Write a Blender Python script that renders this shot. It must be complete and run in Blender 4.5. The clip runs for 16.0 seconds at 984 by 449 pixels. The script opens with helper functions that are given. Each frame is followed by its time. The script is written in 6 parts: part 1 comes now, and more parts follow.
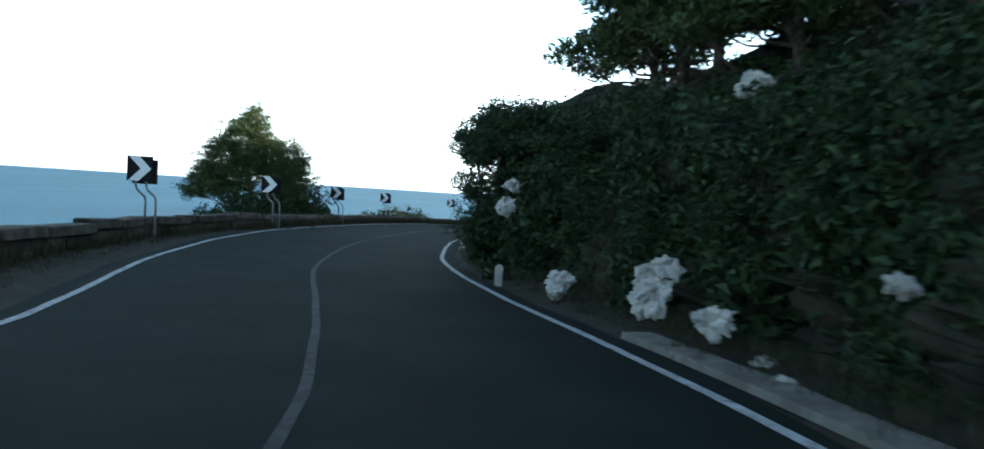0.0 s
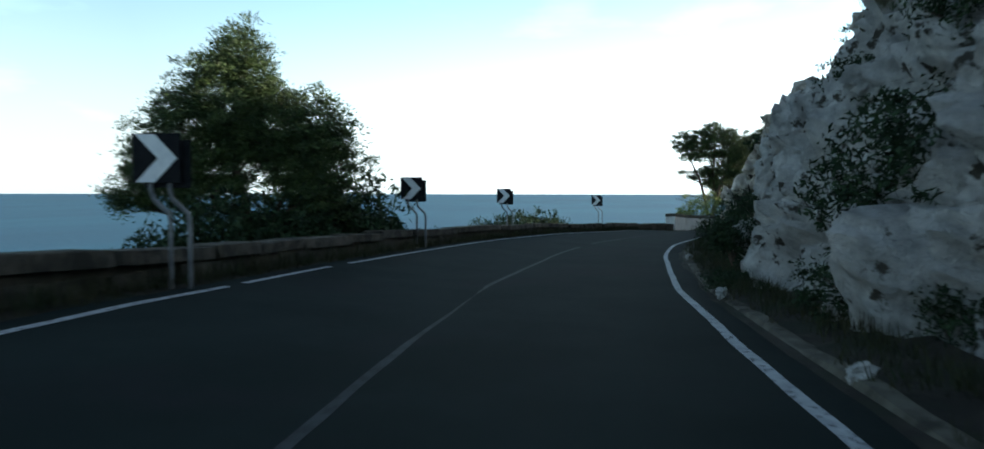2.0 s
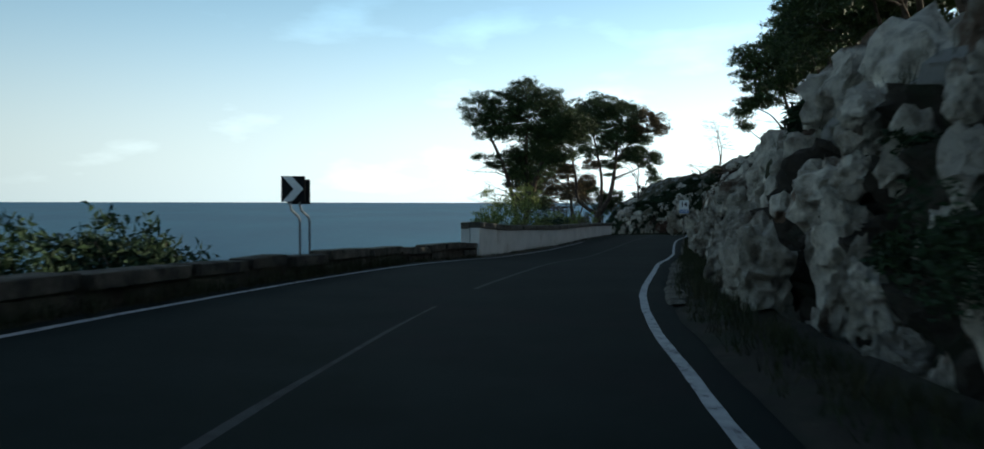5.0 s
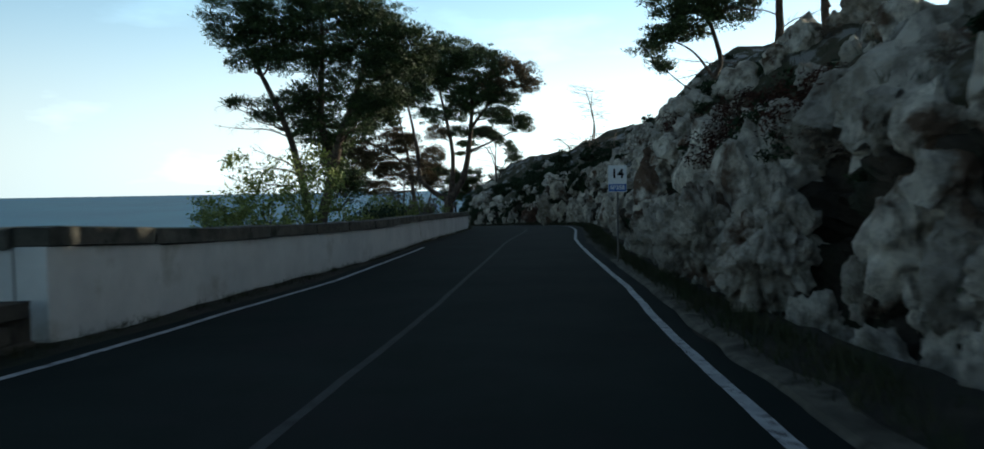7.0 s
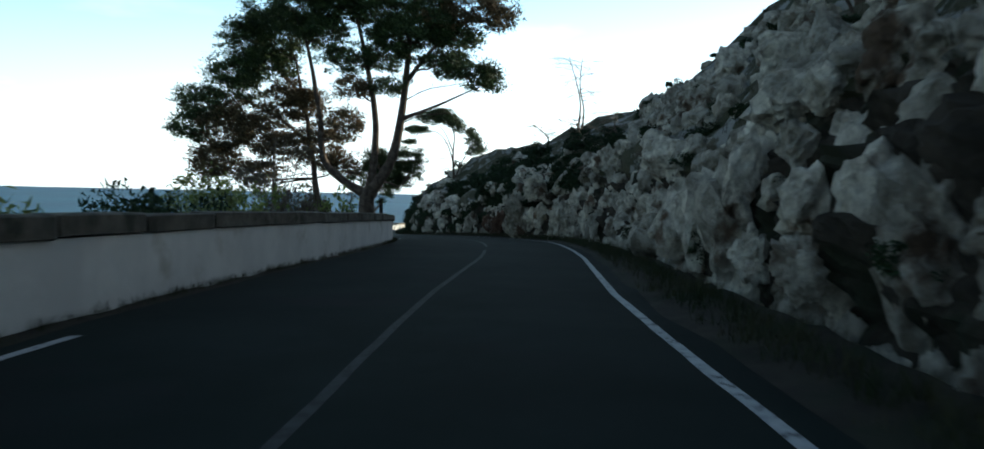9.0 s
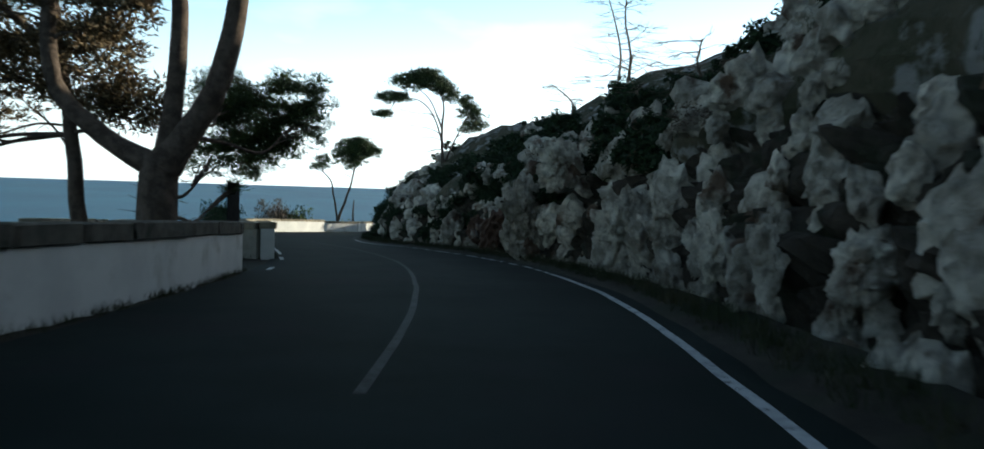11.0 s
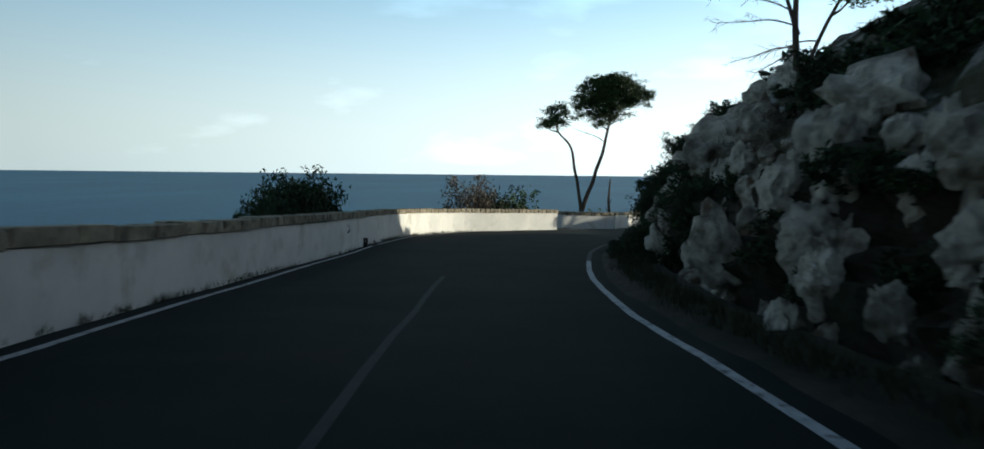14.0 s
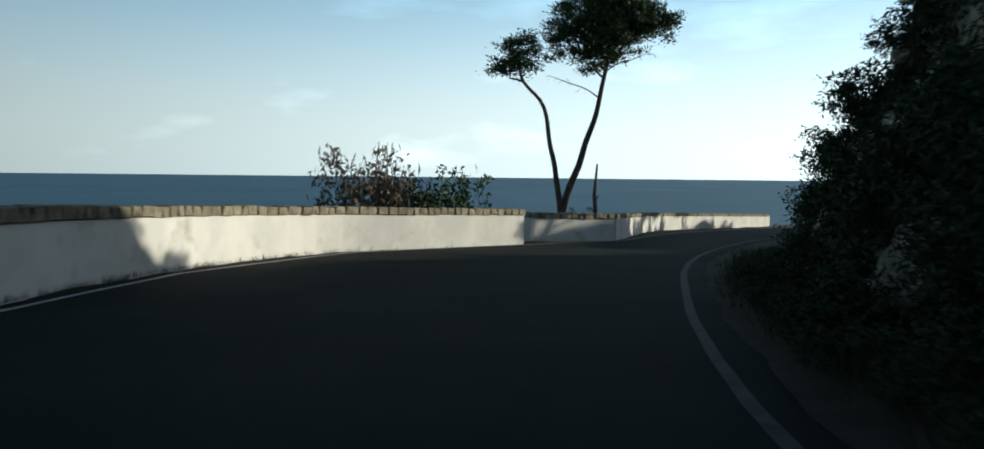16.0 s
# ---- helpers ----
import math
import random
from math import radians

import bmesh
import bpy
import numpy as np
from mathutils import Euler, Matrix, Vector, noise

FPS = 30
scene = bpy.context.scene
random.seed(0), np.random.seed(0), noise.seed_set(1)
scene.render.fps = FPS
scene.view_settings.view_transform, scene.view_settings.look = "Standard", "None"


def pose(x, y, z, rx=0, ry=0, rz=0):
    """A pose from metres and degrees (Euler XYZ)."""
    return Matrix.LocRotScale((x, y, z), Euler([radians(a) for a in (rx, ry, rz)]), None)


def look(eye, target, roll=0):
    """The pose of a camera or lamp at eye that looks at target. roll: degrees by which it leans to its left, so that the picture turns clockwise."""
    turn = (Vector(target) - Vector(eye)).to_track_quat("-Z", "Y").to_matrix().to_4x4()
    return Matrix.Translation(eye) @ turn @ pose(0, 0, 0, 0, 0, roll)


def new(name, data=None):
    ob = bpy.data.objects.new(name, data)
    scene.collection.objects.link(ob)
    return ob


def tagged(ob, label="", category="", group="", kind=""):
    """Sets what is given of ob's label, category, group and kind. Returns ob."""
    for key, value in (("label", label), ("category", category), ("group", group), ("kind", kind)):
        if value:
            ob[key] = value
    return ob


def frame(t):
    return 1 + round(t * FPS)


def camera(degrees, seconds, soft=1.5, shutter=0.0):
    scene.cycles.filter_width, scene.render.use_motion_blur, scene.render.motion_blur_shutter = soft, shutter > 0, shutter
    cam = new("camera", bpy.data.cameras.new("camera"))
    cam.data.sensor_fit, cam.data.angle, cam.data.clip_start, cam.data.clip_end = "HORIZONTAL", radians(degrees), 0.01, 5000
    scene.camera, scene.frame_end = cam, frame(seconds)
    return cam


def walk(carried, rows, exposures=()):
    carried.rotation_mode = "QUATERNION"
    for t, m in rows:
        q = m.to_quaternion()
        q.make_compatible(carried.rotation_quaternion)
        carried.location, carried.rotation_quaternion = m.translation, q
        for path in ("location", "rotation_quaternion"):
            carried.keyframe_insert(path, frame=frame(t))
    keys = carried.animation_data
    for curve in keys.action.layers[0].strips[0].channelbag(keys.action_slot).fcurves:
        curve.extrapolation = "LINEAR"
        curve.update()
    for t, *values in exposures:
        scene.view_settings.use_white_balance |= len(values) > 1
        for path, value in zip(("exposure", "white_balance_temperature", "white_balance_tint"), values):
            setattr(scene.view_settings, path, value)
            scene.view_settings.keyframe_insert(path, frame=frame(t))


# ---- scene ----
cam = camera(63.9, 16.0, soft=1.6, shutter=0.22)
# seconds, x, y, z, heading, pitch, roll of the dashboard camera
ROWS = [
    (0, 0.00, 0.00, 1.25, 0.00, -2.32, -3.56),
    (0.5, -0.35, 5.10, 1.06, 7.74, -2.45, -1.82),
    (1, -1.18, 10.23, 0.92, 13.25, -2.33, -1.60),
    (1.5, -2.14, 15.23, 0.81, 12.83, -2.64, -1.56),
    (2, -2.73, 20.56, 0.63, 8.61, -2.40, -0.07),
    (2.5, -2.98, 25.63, 0.50, 5.63, -2.99, -0.03),
    (3, -3.07, 30.95, 0.34, 3.52, -2.37, 0.22),
    (3.5, -3.01, 35.83, 0.20, 0.80, -2.04, 0.19),
    (6, 0.86, 62.15, -0.43, -13.34, -1.93, 0.22),
    (6.5, 2.34, 66.83, -0.54, -16.38, -2.47, 0.60),
    (7, 4.04, 71.76, -0.67, -18.21, -2.70, 0.99),
    (7.5, 5.87, 76.54, -0.94, -18.80, -2.59, 0.57),
    (8, 7.60, 81.27, -1.15, -19.48, -2.35, -0.41),
    (8.5, 9.35, 85.87, -1.24, -20.27, -2.06, -1.14),
    (9, 11.26, 90.57, -1.36, -20.73, -2.25, -1.19),
    (9.5, 13.22, 95.50, -1.43, -21.51, -2.13, -1.69),
    (12, 22.86, 119.66, -2.06, -15.16, -3.17, -1.57),
    (12.5, 24.15, 124.91, -2.28, -11.29, -3.35, -1.42),
    (13, 25.12, 130.27, -2.54, -6.90, -3.33, -1.29),
    (13.5, 25.61, 135.71, -2.75, -2.72, -3.55, -0.81),
    (14, 25.91, 141.05, -3.01, -0.42, -3.76, -0.58),
    (14.5, 25.99, 146.23, -3.34, -0.08, -3.72, -0.39),
    (15, 26.24, 151.06, -3.53, 0.12, -3.97, -0.74),
    (15.5, 26.70, 155.92, -3.74, -0.78, -4.02, -1.00),
    (16, 27.19, 160.84, -4.02, -3.98, -3.55, -0.58),
]
EXPOSURES = [(t, stops, 6500, 4) for t, stops in ((0.0, 1.85), (0.5, 1.7), (1.0, 1.45), (1.5, 1.3), (2.5, 0.75), (3.5, 0.3), (6.0, 0.2), (7.2, 0.3), (8.2, 0.74), (9.5, 0.72), (12.0, 0.62), (12.5, 0.5), (14.5, 0.08), (16.0, -0.1))]
walk(cam, [(t, pose(x, y, z, 90 + pitch, roll, yaw)) for t, x, y, z, yaw, pitch, roll in ROWS], EXPOSURES)

# ---- sky and sun: low sun over the hill to the right of the road ----
SUN_AZ, SUN_EL = 78.0, 12.8
HAZE = (0.83, 0.98, 1.04, 5.9, 17.0)
world = bpy.data.worlds.new("world")
scene.world = world
world.use_nodes = True
wn = world.node_tree.nodes
sky = wn.new("ShaderNodeTexSky")
sky.sky_type = "NISHITA"
sky.sun_disc = False
sky.sun_elevation = radians(SUN_EL)
sky.sun_rotation = radians(SUN_AZ)
sky.dust_density = 1.0
# pale sea haze low over the horizon, brighter towards the sun
wl = world.node_tree.links
toward = Vector((math.sin(radians(SUN_AZ)) * math.cos(radians(SUN_EL)), math.cos(radians(SUN_AZ)) * math.cos(radians(SUN_EL)), math.sin(radians(SUN_EL))))
coord = wn.new("ShaderNodeTexCoord")
split = wn.new("ShaderNodeSeparateXYZ")
wl.new(coord.outputs["Generated"], split.inputs["Vector"])
low = wn.new("ShaderNodeMapRange")
low.interpolation_type = "SMOOTHSTEP"
low.inputs["From Min"].default_value, low.inputs["From Max"].default_value = -0.02, 0.5
low.inputs["To Min"].default_value, low.inputs["To Max"].default_value = 0.92, 0.0
wl.new(split.outputs["Z"], low.inputs["Value"])
facing = wn.new("ShaderNodeVectorMath")
facing.operation = "DOT_PRODUCT"
facing.inputs[1].default_value = toward
wl.new(coord.outputs["Generated"], facing.inputs[0])
glow = wn.new("ShaderNodeMapRange")
glow.inputs["From Min"].default_value, glow.inputs["From Max"].default_value = -0.3, 1.0
glow.inputs["To Min"].default_value, glow.inputs["To Max"].default_value = HAZE[3], HAZE[4]
wl.new(facing.outputs["Value"], glow.inputs["Value"])
haze = wn.new("ShaderNodeVectorMath")
haze.operation = "SCALE"
tone = wn.new("ShaderNodeMix")
tone.data_type = "RGBA"
tone.inputs["A"].default_value = (*HAZE[:3], 1)
tone.inputs["B"].default_value = (0.4, 0.78, 1.12, 1)
high = wn.new("ShaderNodeMapRange")
high.interpolation_type = "SMOOTHSTEP"
high.inputs["From Min"].default_value, high.inputs["From Max"].default_value = 0.03, 0.3
wl.new(split.outputs["Z"], high.inputs["Value"])
wl.new(high.outputs["Result"], tone.inputs["Factor"])
wl.new(tone.outputs["Result"], haze.inputs[0])
puff = wn.new("ShaderNodeTexNoise")
puff.inputs["Scale"].default_value = 5.0
puff.inputs["Detail"].default_value = 5
flat_sky = wn.new("ShaderNodeMapping")
flat_sky.inputs["Scale"].default_value = (1, 1, 3.2)
wl.new(coord.outputs["Generated"], flat_sky.inputs["Vector"])
wl.new(flat_sky.outputs["Vector"], puff.inputs["Vector"])
veil = wn.new("ShaderNodeMapRange")
veil.inputs["From Min"].default_value, veil.inputs["From Max"].default_value = 0.56, 0.74
veil.inputs["To Min"].default_value, veil.inputs["To Max"].default_value = 1.0, 1.35
wl.new(puff.outputs["Fac"], veil.inputs["Value"])
cloudy = wn.new("ShaderNodeMath")
cloudy.operation = "MULTIPLY"
wl.new(glow.outputs["Result"], cloudy.inputs[0])
wl.new(veil.outputs["Result"], cloudy.inputs[1])
wl.new(cloudy.outputs["Value"], haze.inputs["Scale"])
air = wn.new("ShaderNodeMix")
air.data_type = "RGBA"
wl.new(low.outputs["Result"], air.inputs["Factor"])
wl.new(sky.outputs["Color"], air.inputs["A"])
wl.new(haze.outputs["Vector"], air.inputs["B"])
wn["Background"].inputs["Strength"].default_value = 0.105
wl.new(air.outputs["Result"], wn["Background"].inputs["Color"])
sun = new("sun", bpy.data.lights.new("sun", "SUN"))
sun.data.energy = 5.0
sun.data.angle = radians(0.6)
sun.data.color = (1.0, 0.9, 0.74)
sun.matrix_world = look(toward * 300, (0, 0, 0))


# ---- materials ----
def material(name, base, other, scale=4.0, rough=0.85, bump=0.3, bump_scale=30.0, mix=(0.4, 0.62), spots=None, spot_scale=1.5, spot_range=(0.58, 0.66), island=0.0, per_object=0.0, spec=0.3, distance=0.02, cracks=0.0):
    """Two-tone noise surface with stains or painted pit shade, bump and optional variation from piece to piece."""
    m = bpy.data.materials.new(name)
    m.use_nodes = True
    nt = m.node_tree
    n, ln = nt.nodes, nt.links
    bsdf = n["Principled BSDF"]
    bsdf.inputs["Roughness"].default_value = rough
    bsdf.inputs["Specular IOR Level"].default_value = spec
    co = n.new("ShaderNodeNewGeometry")
    big = n.new("ShaderNodeTexNoise")
    big.inputs["Scale"].default_value = scale
    big.inputs["Detail"].default_value = 8
    big.inputs["Roughness"].default_value = 0.65
    ln.new(co.outputs["Position"], big.inputs["Vector"])
    ramp = n.new("ShaderNodeValToRGB")
    ramp.color_ramp.elements[0].position, ramp.color_ramp.elements[1].position = mix
    ramp.color_ramp.elements[0].color = (*base, 1)
    ramp.color_ramp.elements[1].color = (*other, 1)
    ln.new(big.outputs["Fac"], ramp.inputs["Fac"])
    colour = ramp.outputs["Color"]
    if spots:
        sp = n.new("ShaderNodeTexNoise")
        sp.inputs["Scale"].default_value = spot_scale
        sp.inputs["Detail"].default_value = 6
        sp.inputs["Roughness"].default_value = 0.6
        ln.new(co.outputs["Position"], sp.inputs["Vector"])
        sr = n.new("ShaderNodeMapRange")
        sr.inputs["From Min"].default_value, sr.inputs["From Max"].default_value = spot_range
        ln.new(sp.outputs["Fac"], sr.inputs["Value"])
        mx = n.new("ShaderNodeMix")
        mx.data_type = "RGBA"
        ln.new(sr.outputs["Result"], mx.inputs["Factor"])
        ln.new(colour, mx.inputs["A"])
        mx.inputs["B"].default_value = (*spots, 1)
        colour = mx.outputs["Result"]
    if island or per_object:
        hsv = n.new("ShaderNodeHueSaturation")
        mr = n.new("ShaderNodeMapRange")
        amount = island or per_object
        mr.inputs["To Min"].default_value, mr.inputs["To Max"].default_value = 1 - amount, 1 + amount
        if island:
            ln.new(co.outputs["Random Per Island"], mr.inputs["Value"])
        else:
            info = n.new("ShaderNodeObjectInfo")
            ln.new(info.outputs["Random"], mr.inputs["Value"])
        ln.new(mr.outputs["Result"], hsv.inputs["Value"])
        ln.new(colour, hsv.inputs["Color"])
        colour = hsv.outputs["Color"]
    ln.new(colour, bsdf.inputs["Base Color"])
    if bump:
        fine = n.new("ShaderNodeTexNoise")
        fine.inputs["Scale"].default_value = bump_scale
        fine.inputs["Detail"].default_value = 6
        fine.inputs["Roughness"].default_value = 0.7
        ln.new(co.outputs["Position"], fine.inputs["Vector"])
        bp = n.new("ShaderNodeBump")
        bp.inputs["Strength"].default_value = bump
        bp.inputs["Distance"].default_value = distance
        ln.new(fine.outputs["Fac"], bp.inputs["Height"])
        if cracks:
            warp = n.new("ShaderNodeMix")
            warp.data_type = "VECTOR"
            warp.inputs["Factor"].default_value = 0.25
            ln.new(co.outputs["Position"], warp.inputs["A"])
            ln.new(big.outputs["Color"], warp.inputs["B"])
            cell = n.new("ShaderNodeTexVoronoi")
            cell.feature = "DISTANCE_TO_EDGE"
            cell.inputs["Scale"].default_value = cracks
            ln.new(warp.outputs["Result"], cell.inputs["Vector"])
            cut = n.new("ShaderNodeMapRange")
            cut.inputs["From Max"].default_value = 0.16
            ln.new(cell.outputs["Distance"], cut.inputs["Value"])
            split_rock = n.new("ShaderNodeBump")
            split_rock.inputs["Strength"].default_value = 0.9
            split_rock.inputs["Distance"].default_value = 0.09
            ln.new(cut.outputs["Result"], split_rock.inputs["Height"])
            ln.new(split_rock.outputs["Normal"], bp.inputs["Normal"])
        ln.new(bp.outputs["Normal"], bsdf.inputs["Normal"])
    return m


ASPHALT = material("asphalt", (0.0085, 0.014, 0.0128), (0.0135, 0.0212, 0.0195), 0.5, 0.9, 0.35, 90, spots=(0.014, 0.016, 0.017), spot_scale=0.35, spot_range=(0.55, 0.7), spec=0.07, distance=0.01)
PAINT = material("road_paint", (0.42, 0.43, 0.44), (0.27, 0.28, 0.29), 6, 0.7, 0.2, 80, spots=(0.05, 0.05, 0.055), spot_scale=9, spot_range=(0.56, 0.64))
WORN_PAINT = material("worn_road_paint", (0.043, 0.048, 0.05), (0.027, 0.031, 0.032), 5, 0.75, 0.2, 80, spots=(0.018, 0.021, 0.022), spot_scale=7, spot_range=(0.46, 0.6), spec=0.15)
SOIL = material("verge_soil", (0.016, 0.0135, 0.01), (0.036, 0.03, 0.022), 2.5, 0.95, 0.6, 25, spots=(0.013, 0.018, 0.008), spot_scale=1.2, spot_range=(0.48, 0.6), distance=0.05)
HILLSOIL = material("hillside_soil", (0.05, 0.055, 0.028), (0.10, 0.085, 0.055), 0.9, 0.95, 0.7, 12, spots=(0.035, 0.05, 0.02), spot_scale=0.6, spot_range=(0.45, 0.6), distance=0.12)
# the dark spots paint shaded pits into the stone colour
PALEFACE = material("pale_rock_face", (0.42, 0.425, 0.41), (0.72, 0.715, 0.69), 2.2, 0.9, 1.0, 9, mix=(0.36, 0.6), spots=(0.08, 0.075, 0.06), spot_scale=2.6, spot_range=(0.58, 0.63), distance=0.2, cracks=2.0)
# brown earth tone, darkened to paint the shade in gaps between boulders
CREVICE = material("shaded_earthy_rock", (0.03, 0.025, 0.018), (0.07, 0.058, 0.045), 1.6, 0.95, 0.9, 9, spots=(0.03, 0.034, 0.02), spot_scale=1.1, spot_range=(0.5, 0.6), distance=0.15)
REDROCK = material("reddish_rock", (0.08, 0.045, 0.032), (0.16, 0.1, 0.072), 1.7, 0.92, 0.9, 9, spots=(0.3, 0.28, 0.25), spot_scale=1.4, distance=0.1)
RUBBLE = material("limestone_rubble", (0.32, 0.288, 0.232), (0.71, 0.66, 0.565), 2.6, 0.9, 1.0, 9, mix=(0.38, 0.58), spots=(0.15, 0.1, 0.068), spot_scale=0.85, spot_range=(0.55, 0.63), island=0.3, distance=0.15, cracks=2.3)
DARKCAP = material("dark_coping", (0.06, 0.058, 0.048), (0.115, 0.105, 0.085), 3, 0.92, 0.6, 24, spots=(0.035, 0.038, 0.028), spot_scale=2.2, distance=0.02)
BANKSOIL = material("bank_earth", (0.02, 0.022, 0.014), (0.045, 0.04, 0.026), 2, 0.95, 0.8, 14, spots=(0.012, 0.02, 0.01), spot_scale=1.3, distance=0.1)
BOULDER = material("limestone_boulder", (0.32, 0.288, 0.232), (0.71, 0.66, 0.565), 2.5, 0.9, 1.0, 8, mix=(0.38, 0.58), spots=(0.15, 0.1, 0.068), spot_scale=0.85, spot_range=(0.55, 0.63), per_object=0.3, distance=0.2, cracks=2.3)
WHITEROCK = material("pale_limestone", (0.36, 0.36, 0.345), (0.58, 0.575, 0.55), 2.2, 0.9, 0.7, 14, spots=(0.3, 0.27, 0.22), spot_scale=2.0, distance=0.06)
PARAPET = material("parapet_stone", (0.036, 0.032, 0.025), (0.085, 0.076, 0.06), 2.5, 0.92, 0.9, 16, spots=(0.02, 0.019, 0.014), spot_scale=2.0, spot_range=(0.5, 0.62), per_object=0.3, distance=0.05)
CAPSTONE = material("coping_stone", (0.17, 0.15, 0.11), (0.29, 0.26, 0.195), 3, 0.92, 0.6, 24, spots=(0.09, 0.08, 0.06), spot_scale=2.2, spot_range=(0.54, 0.66), per_object=0.22, distance=0.02)
MORTAR = material("mortar", (0.03, 0.026, 0.02), (0.06, 0.052, 0.042), 5, 0.95, 0.7, 18, distance=0.04)
# whitish plaster with the lay-by's weaker light put into a greyer tone
GREYPLASTER = material("shaded_grey_plaster", (0.28, 0.265, 0.23), (0.4, 0.38, 0.34), 1.4, 0.9, 0.4, 30, spots=(0.12, 0.11, 0.09), spot_scale=1.6, distance=0.02)
DUSTY = material("dusty_gravel", (0.06, 0.055, 0.042), (0.125, 0.115, 0.088), 3.0, 0.95, 0.7, 40, spots=(0.03, 0.027, 0.02), spot_scale=1.6, spot_range=(0.52, 0.6), distance=0.02)
CONCRETE = material("old_concrete", (0.09, 0.087, 0.078), (0.17, 0.163, 0.145), 2.0, 0.9, 0.5, 40, spots=(0.07, 0.065, 0.05), spot_scale=3.0, distance=0.015)
PLASTER = material("white_plaster", (0.54, 0.545, 0.53), (0.64, 0.64, 0.615), 0.8, 0.88, 0.25, 40, spots=(0.4, 0.39, 0.35), spot_scale=1.1, spot_range=(0.56, 0.72), distance=0.01)
LEAF = material("shrub_leaf", (0.014, 0.03, 0.014), (0.027, 0.05, 0.019), 3, 0.7, 0, island=0.5, spec=0.2)
LEAF_LIGHT = material("young_leaf", (0.12, 0.16, 0.04), (0.2, 0.23, 0.06), 3, 0.6, 0, island=0.4)
NEEDLE = material("pine_needle", (0.028, 0.05, 0.018), (0.066, 0.098, 0.03), 2, 0.6, 0, island=0.45)
DRYNEEDLE = material("dry_pine_needle", (0.075, 0.06, 0.03), (0.14, 0.095, 0.045), 2, 0.7, 0, island=0.4)
DRYTWIG = material("dry_twig", (0.10, 0.08, 0.06), (0.16, 0.13, 0.1), 4, 0.9, 0, island=0.3)
RUSTLEAF = material("rusty_leaf", (0.035, 0.016, 0.012), (0.07, 0.03, 0.02), 3, 0.8, 0, island=0.4, spec=0.1)
GRASS = material("grass_blade", (0.016, 0.027, 0.008), (0.045, 0.042, 0.019), 1.2, 0.8, 0, island=0.45)
BARK = material("pine_bark", (0.055, 0.04, 0.03), (0.12, 0.09, 0.07), 5, 0.95, 0.9, 18, distance=0.04)
BLACKPAINT = material("sign_black", (0.008, 0.009, 0.011), (0.014, 0.015, 0.017), 6, 0.7, 0, spec=0.1)
WHITEPAINT = material("sign_white", (0.72, 0.74, 0.75), (0.62, 0.64, 0.66), 6, 0.5, 0)
BLUEPAINT = material("sign_blue", (0.03, 0.11, 0.36), (0.04, 0.14, 0.4), 6, 0.5, 0)
STEEL = material("galvanised_steel", (0.12, 0.125, 0.13), (0.19, 0.195, 0.2), 8, 0.5, 0.1, 60)
DULLSTEEL = material("rusty_steel", (0.08, 0.075, 0.07), (0.14, 0.125, 0.11), 8, 0.7, 0.1, 60)
SPRAY = material("black_spray_paint", (0.02, 0.022, 0.028), (0.05, 0.052, 0.06), 6, 0.7, 0)

SEA = bpy.data.materials.new("sea")
SEA.use_nodes = True
sn, sl = SEA.node_tree.nodes, SEA.node_tree.links
sb = sn["Principled BSDF"]
sb.inputs["Base Color"].default_value = (0.01, 0.078, 0.142, 1)
sb.inputs["Roughness"].default_value = 0.5
sb.inputs["Specular IOR Level"].default_value = 0.3
sb.inputs["IOR"].default_value = 1.33
swell = sn.new("ShaderNodeTexNoise")
swell.inputs["Scale"].default_value = 0.25
swell.inputs["Detail"].default_value = 6
sgeo = sn.new("ShaderNodeNewGeometry")
sl.new(sgeo.outputs["Position"], swell.inputs["Vector"])
sbump = sn.new("ShaderNodeBump")
sbump.inputs["Strength"].default_value = 0.8
sbump.inputs["Distance"].default_value = 0.6
sl.new(swell.outputs["Fac"], sbump.inputs["Height"])
sl.new(sbump.outputs["Normal"], sb.inputs["Normal"])
drift = sn.new("ShaderNodeMapping")
drift.inputs["Scale"].default_value = (0.012, 0.0035, 1)
drift.inputs["Rotation"].default_value = (0, 0, 0.5)
sl.new(sgeo.outputs["Position"], drift.inputs["Vector"])
streak = sn.new("ShaderNodeTexNoise")
streak.inputs["Scale"].default_value = 1.0
streak.inputs["Detail"].default_value = 7
sl.new(drift.outputs["Vector"], streak.inputs["Vector"])
tint = sn.new("ShaderNodeValToRGB")
tint.color_ramp.elements[0].position, tint.color_ramp.elements[1].position = 0.35, 0.68
tint.color_ramp.elements[0].color = (0.007, 0.062, 0.122, 1)
tint.color_ramp.elements[1].color = (0.016, 0.1, 0.165, 1)
sl.new(streak.outputs["Fac"], tint.inputs["Fac"])
sl.new(tint.outputs["Color"], sb.inputs["Base Color"])


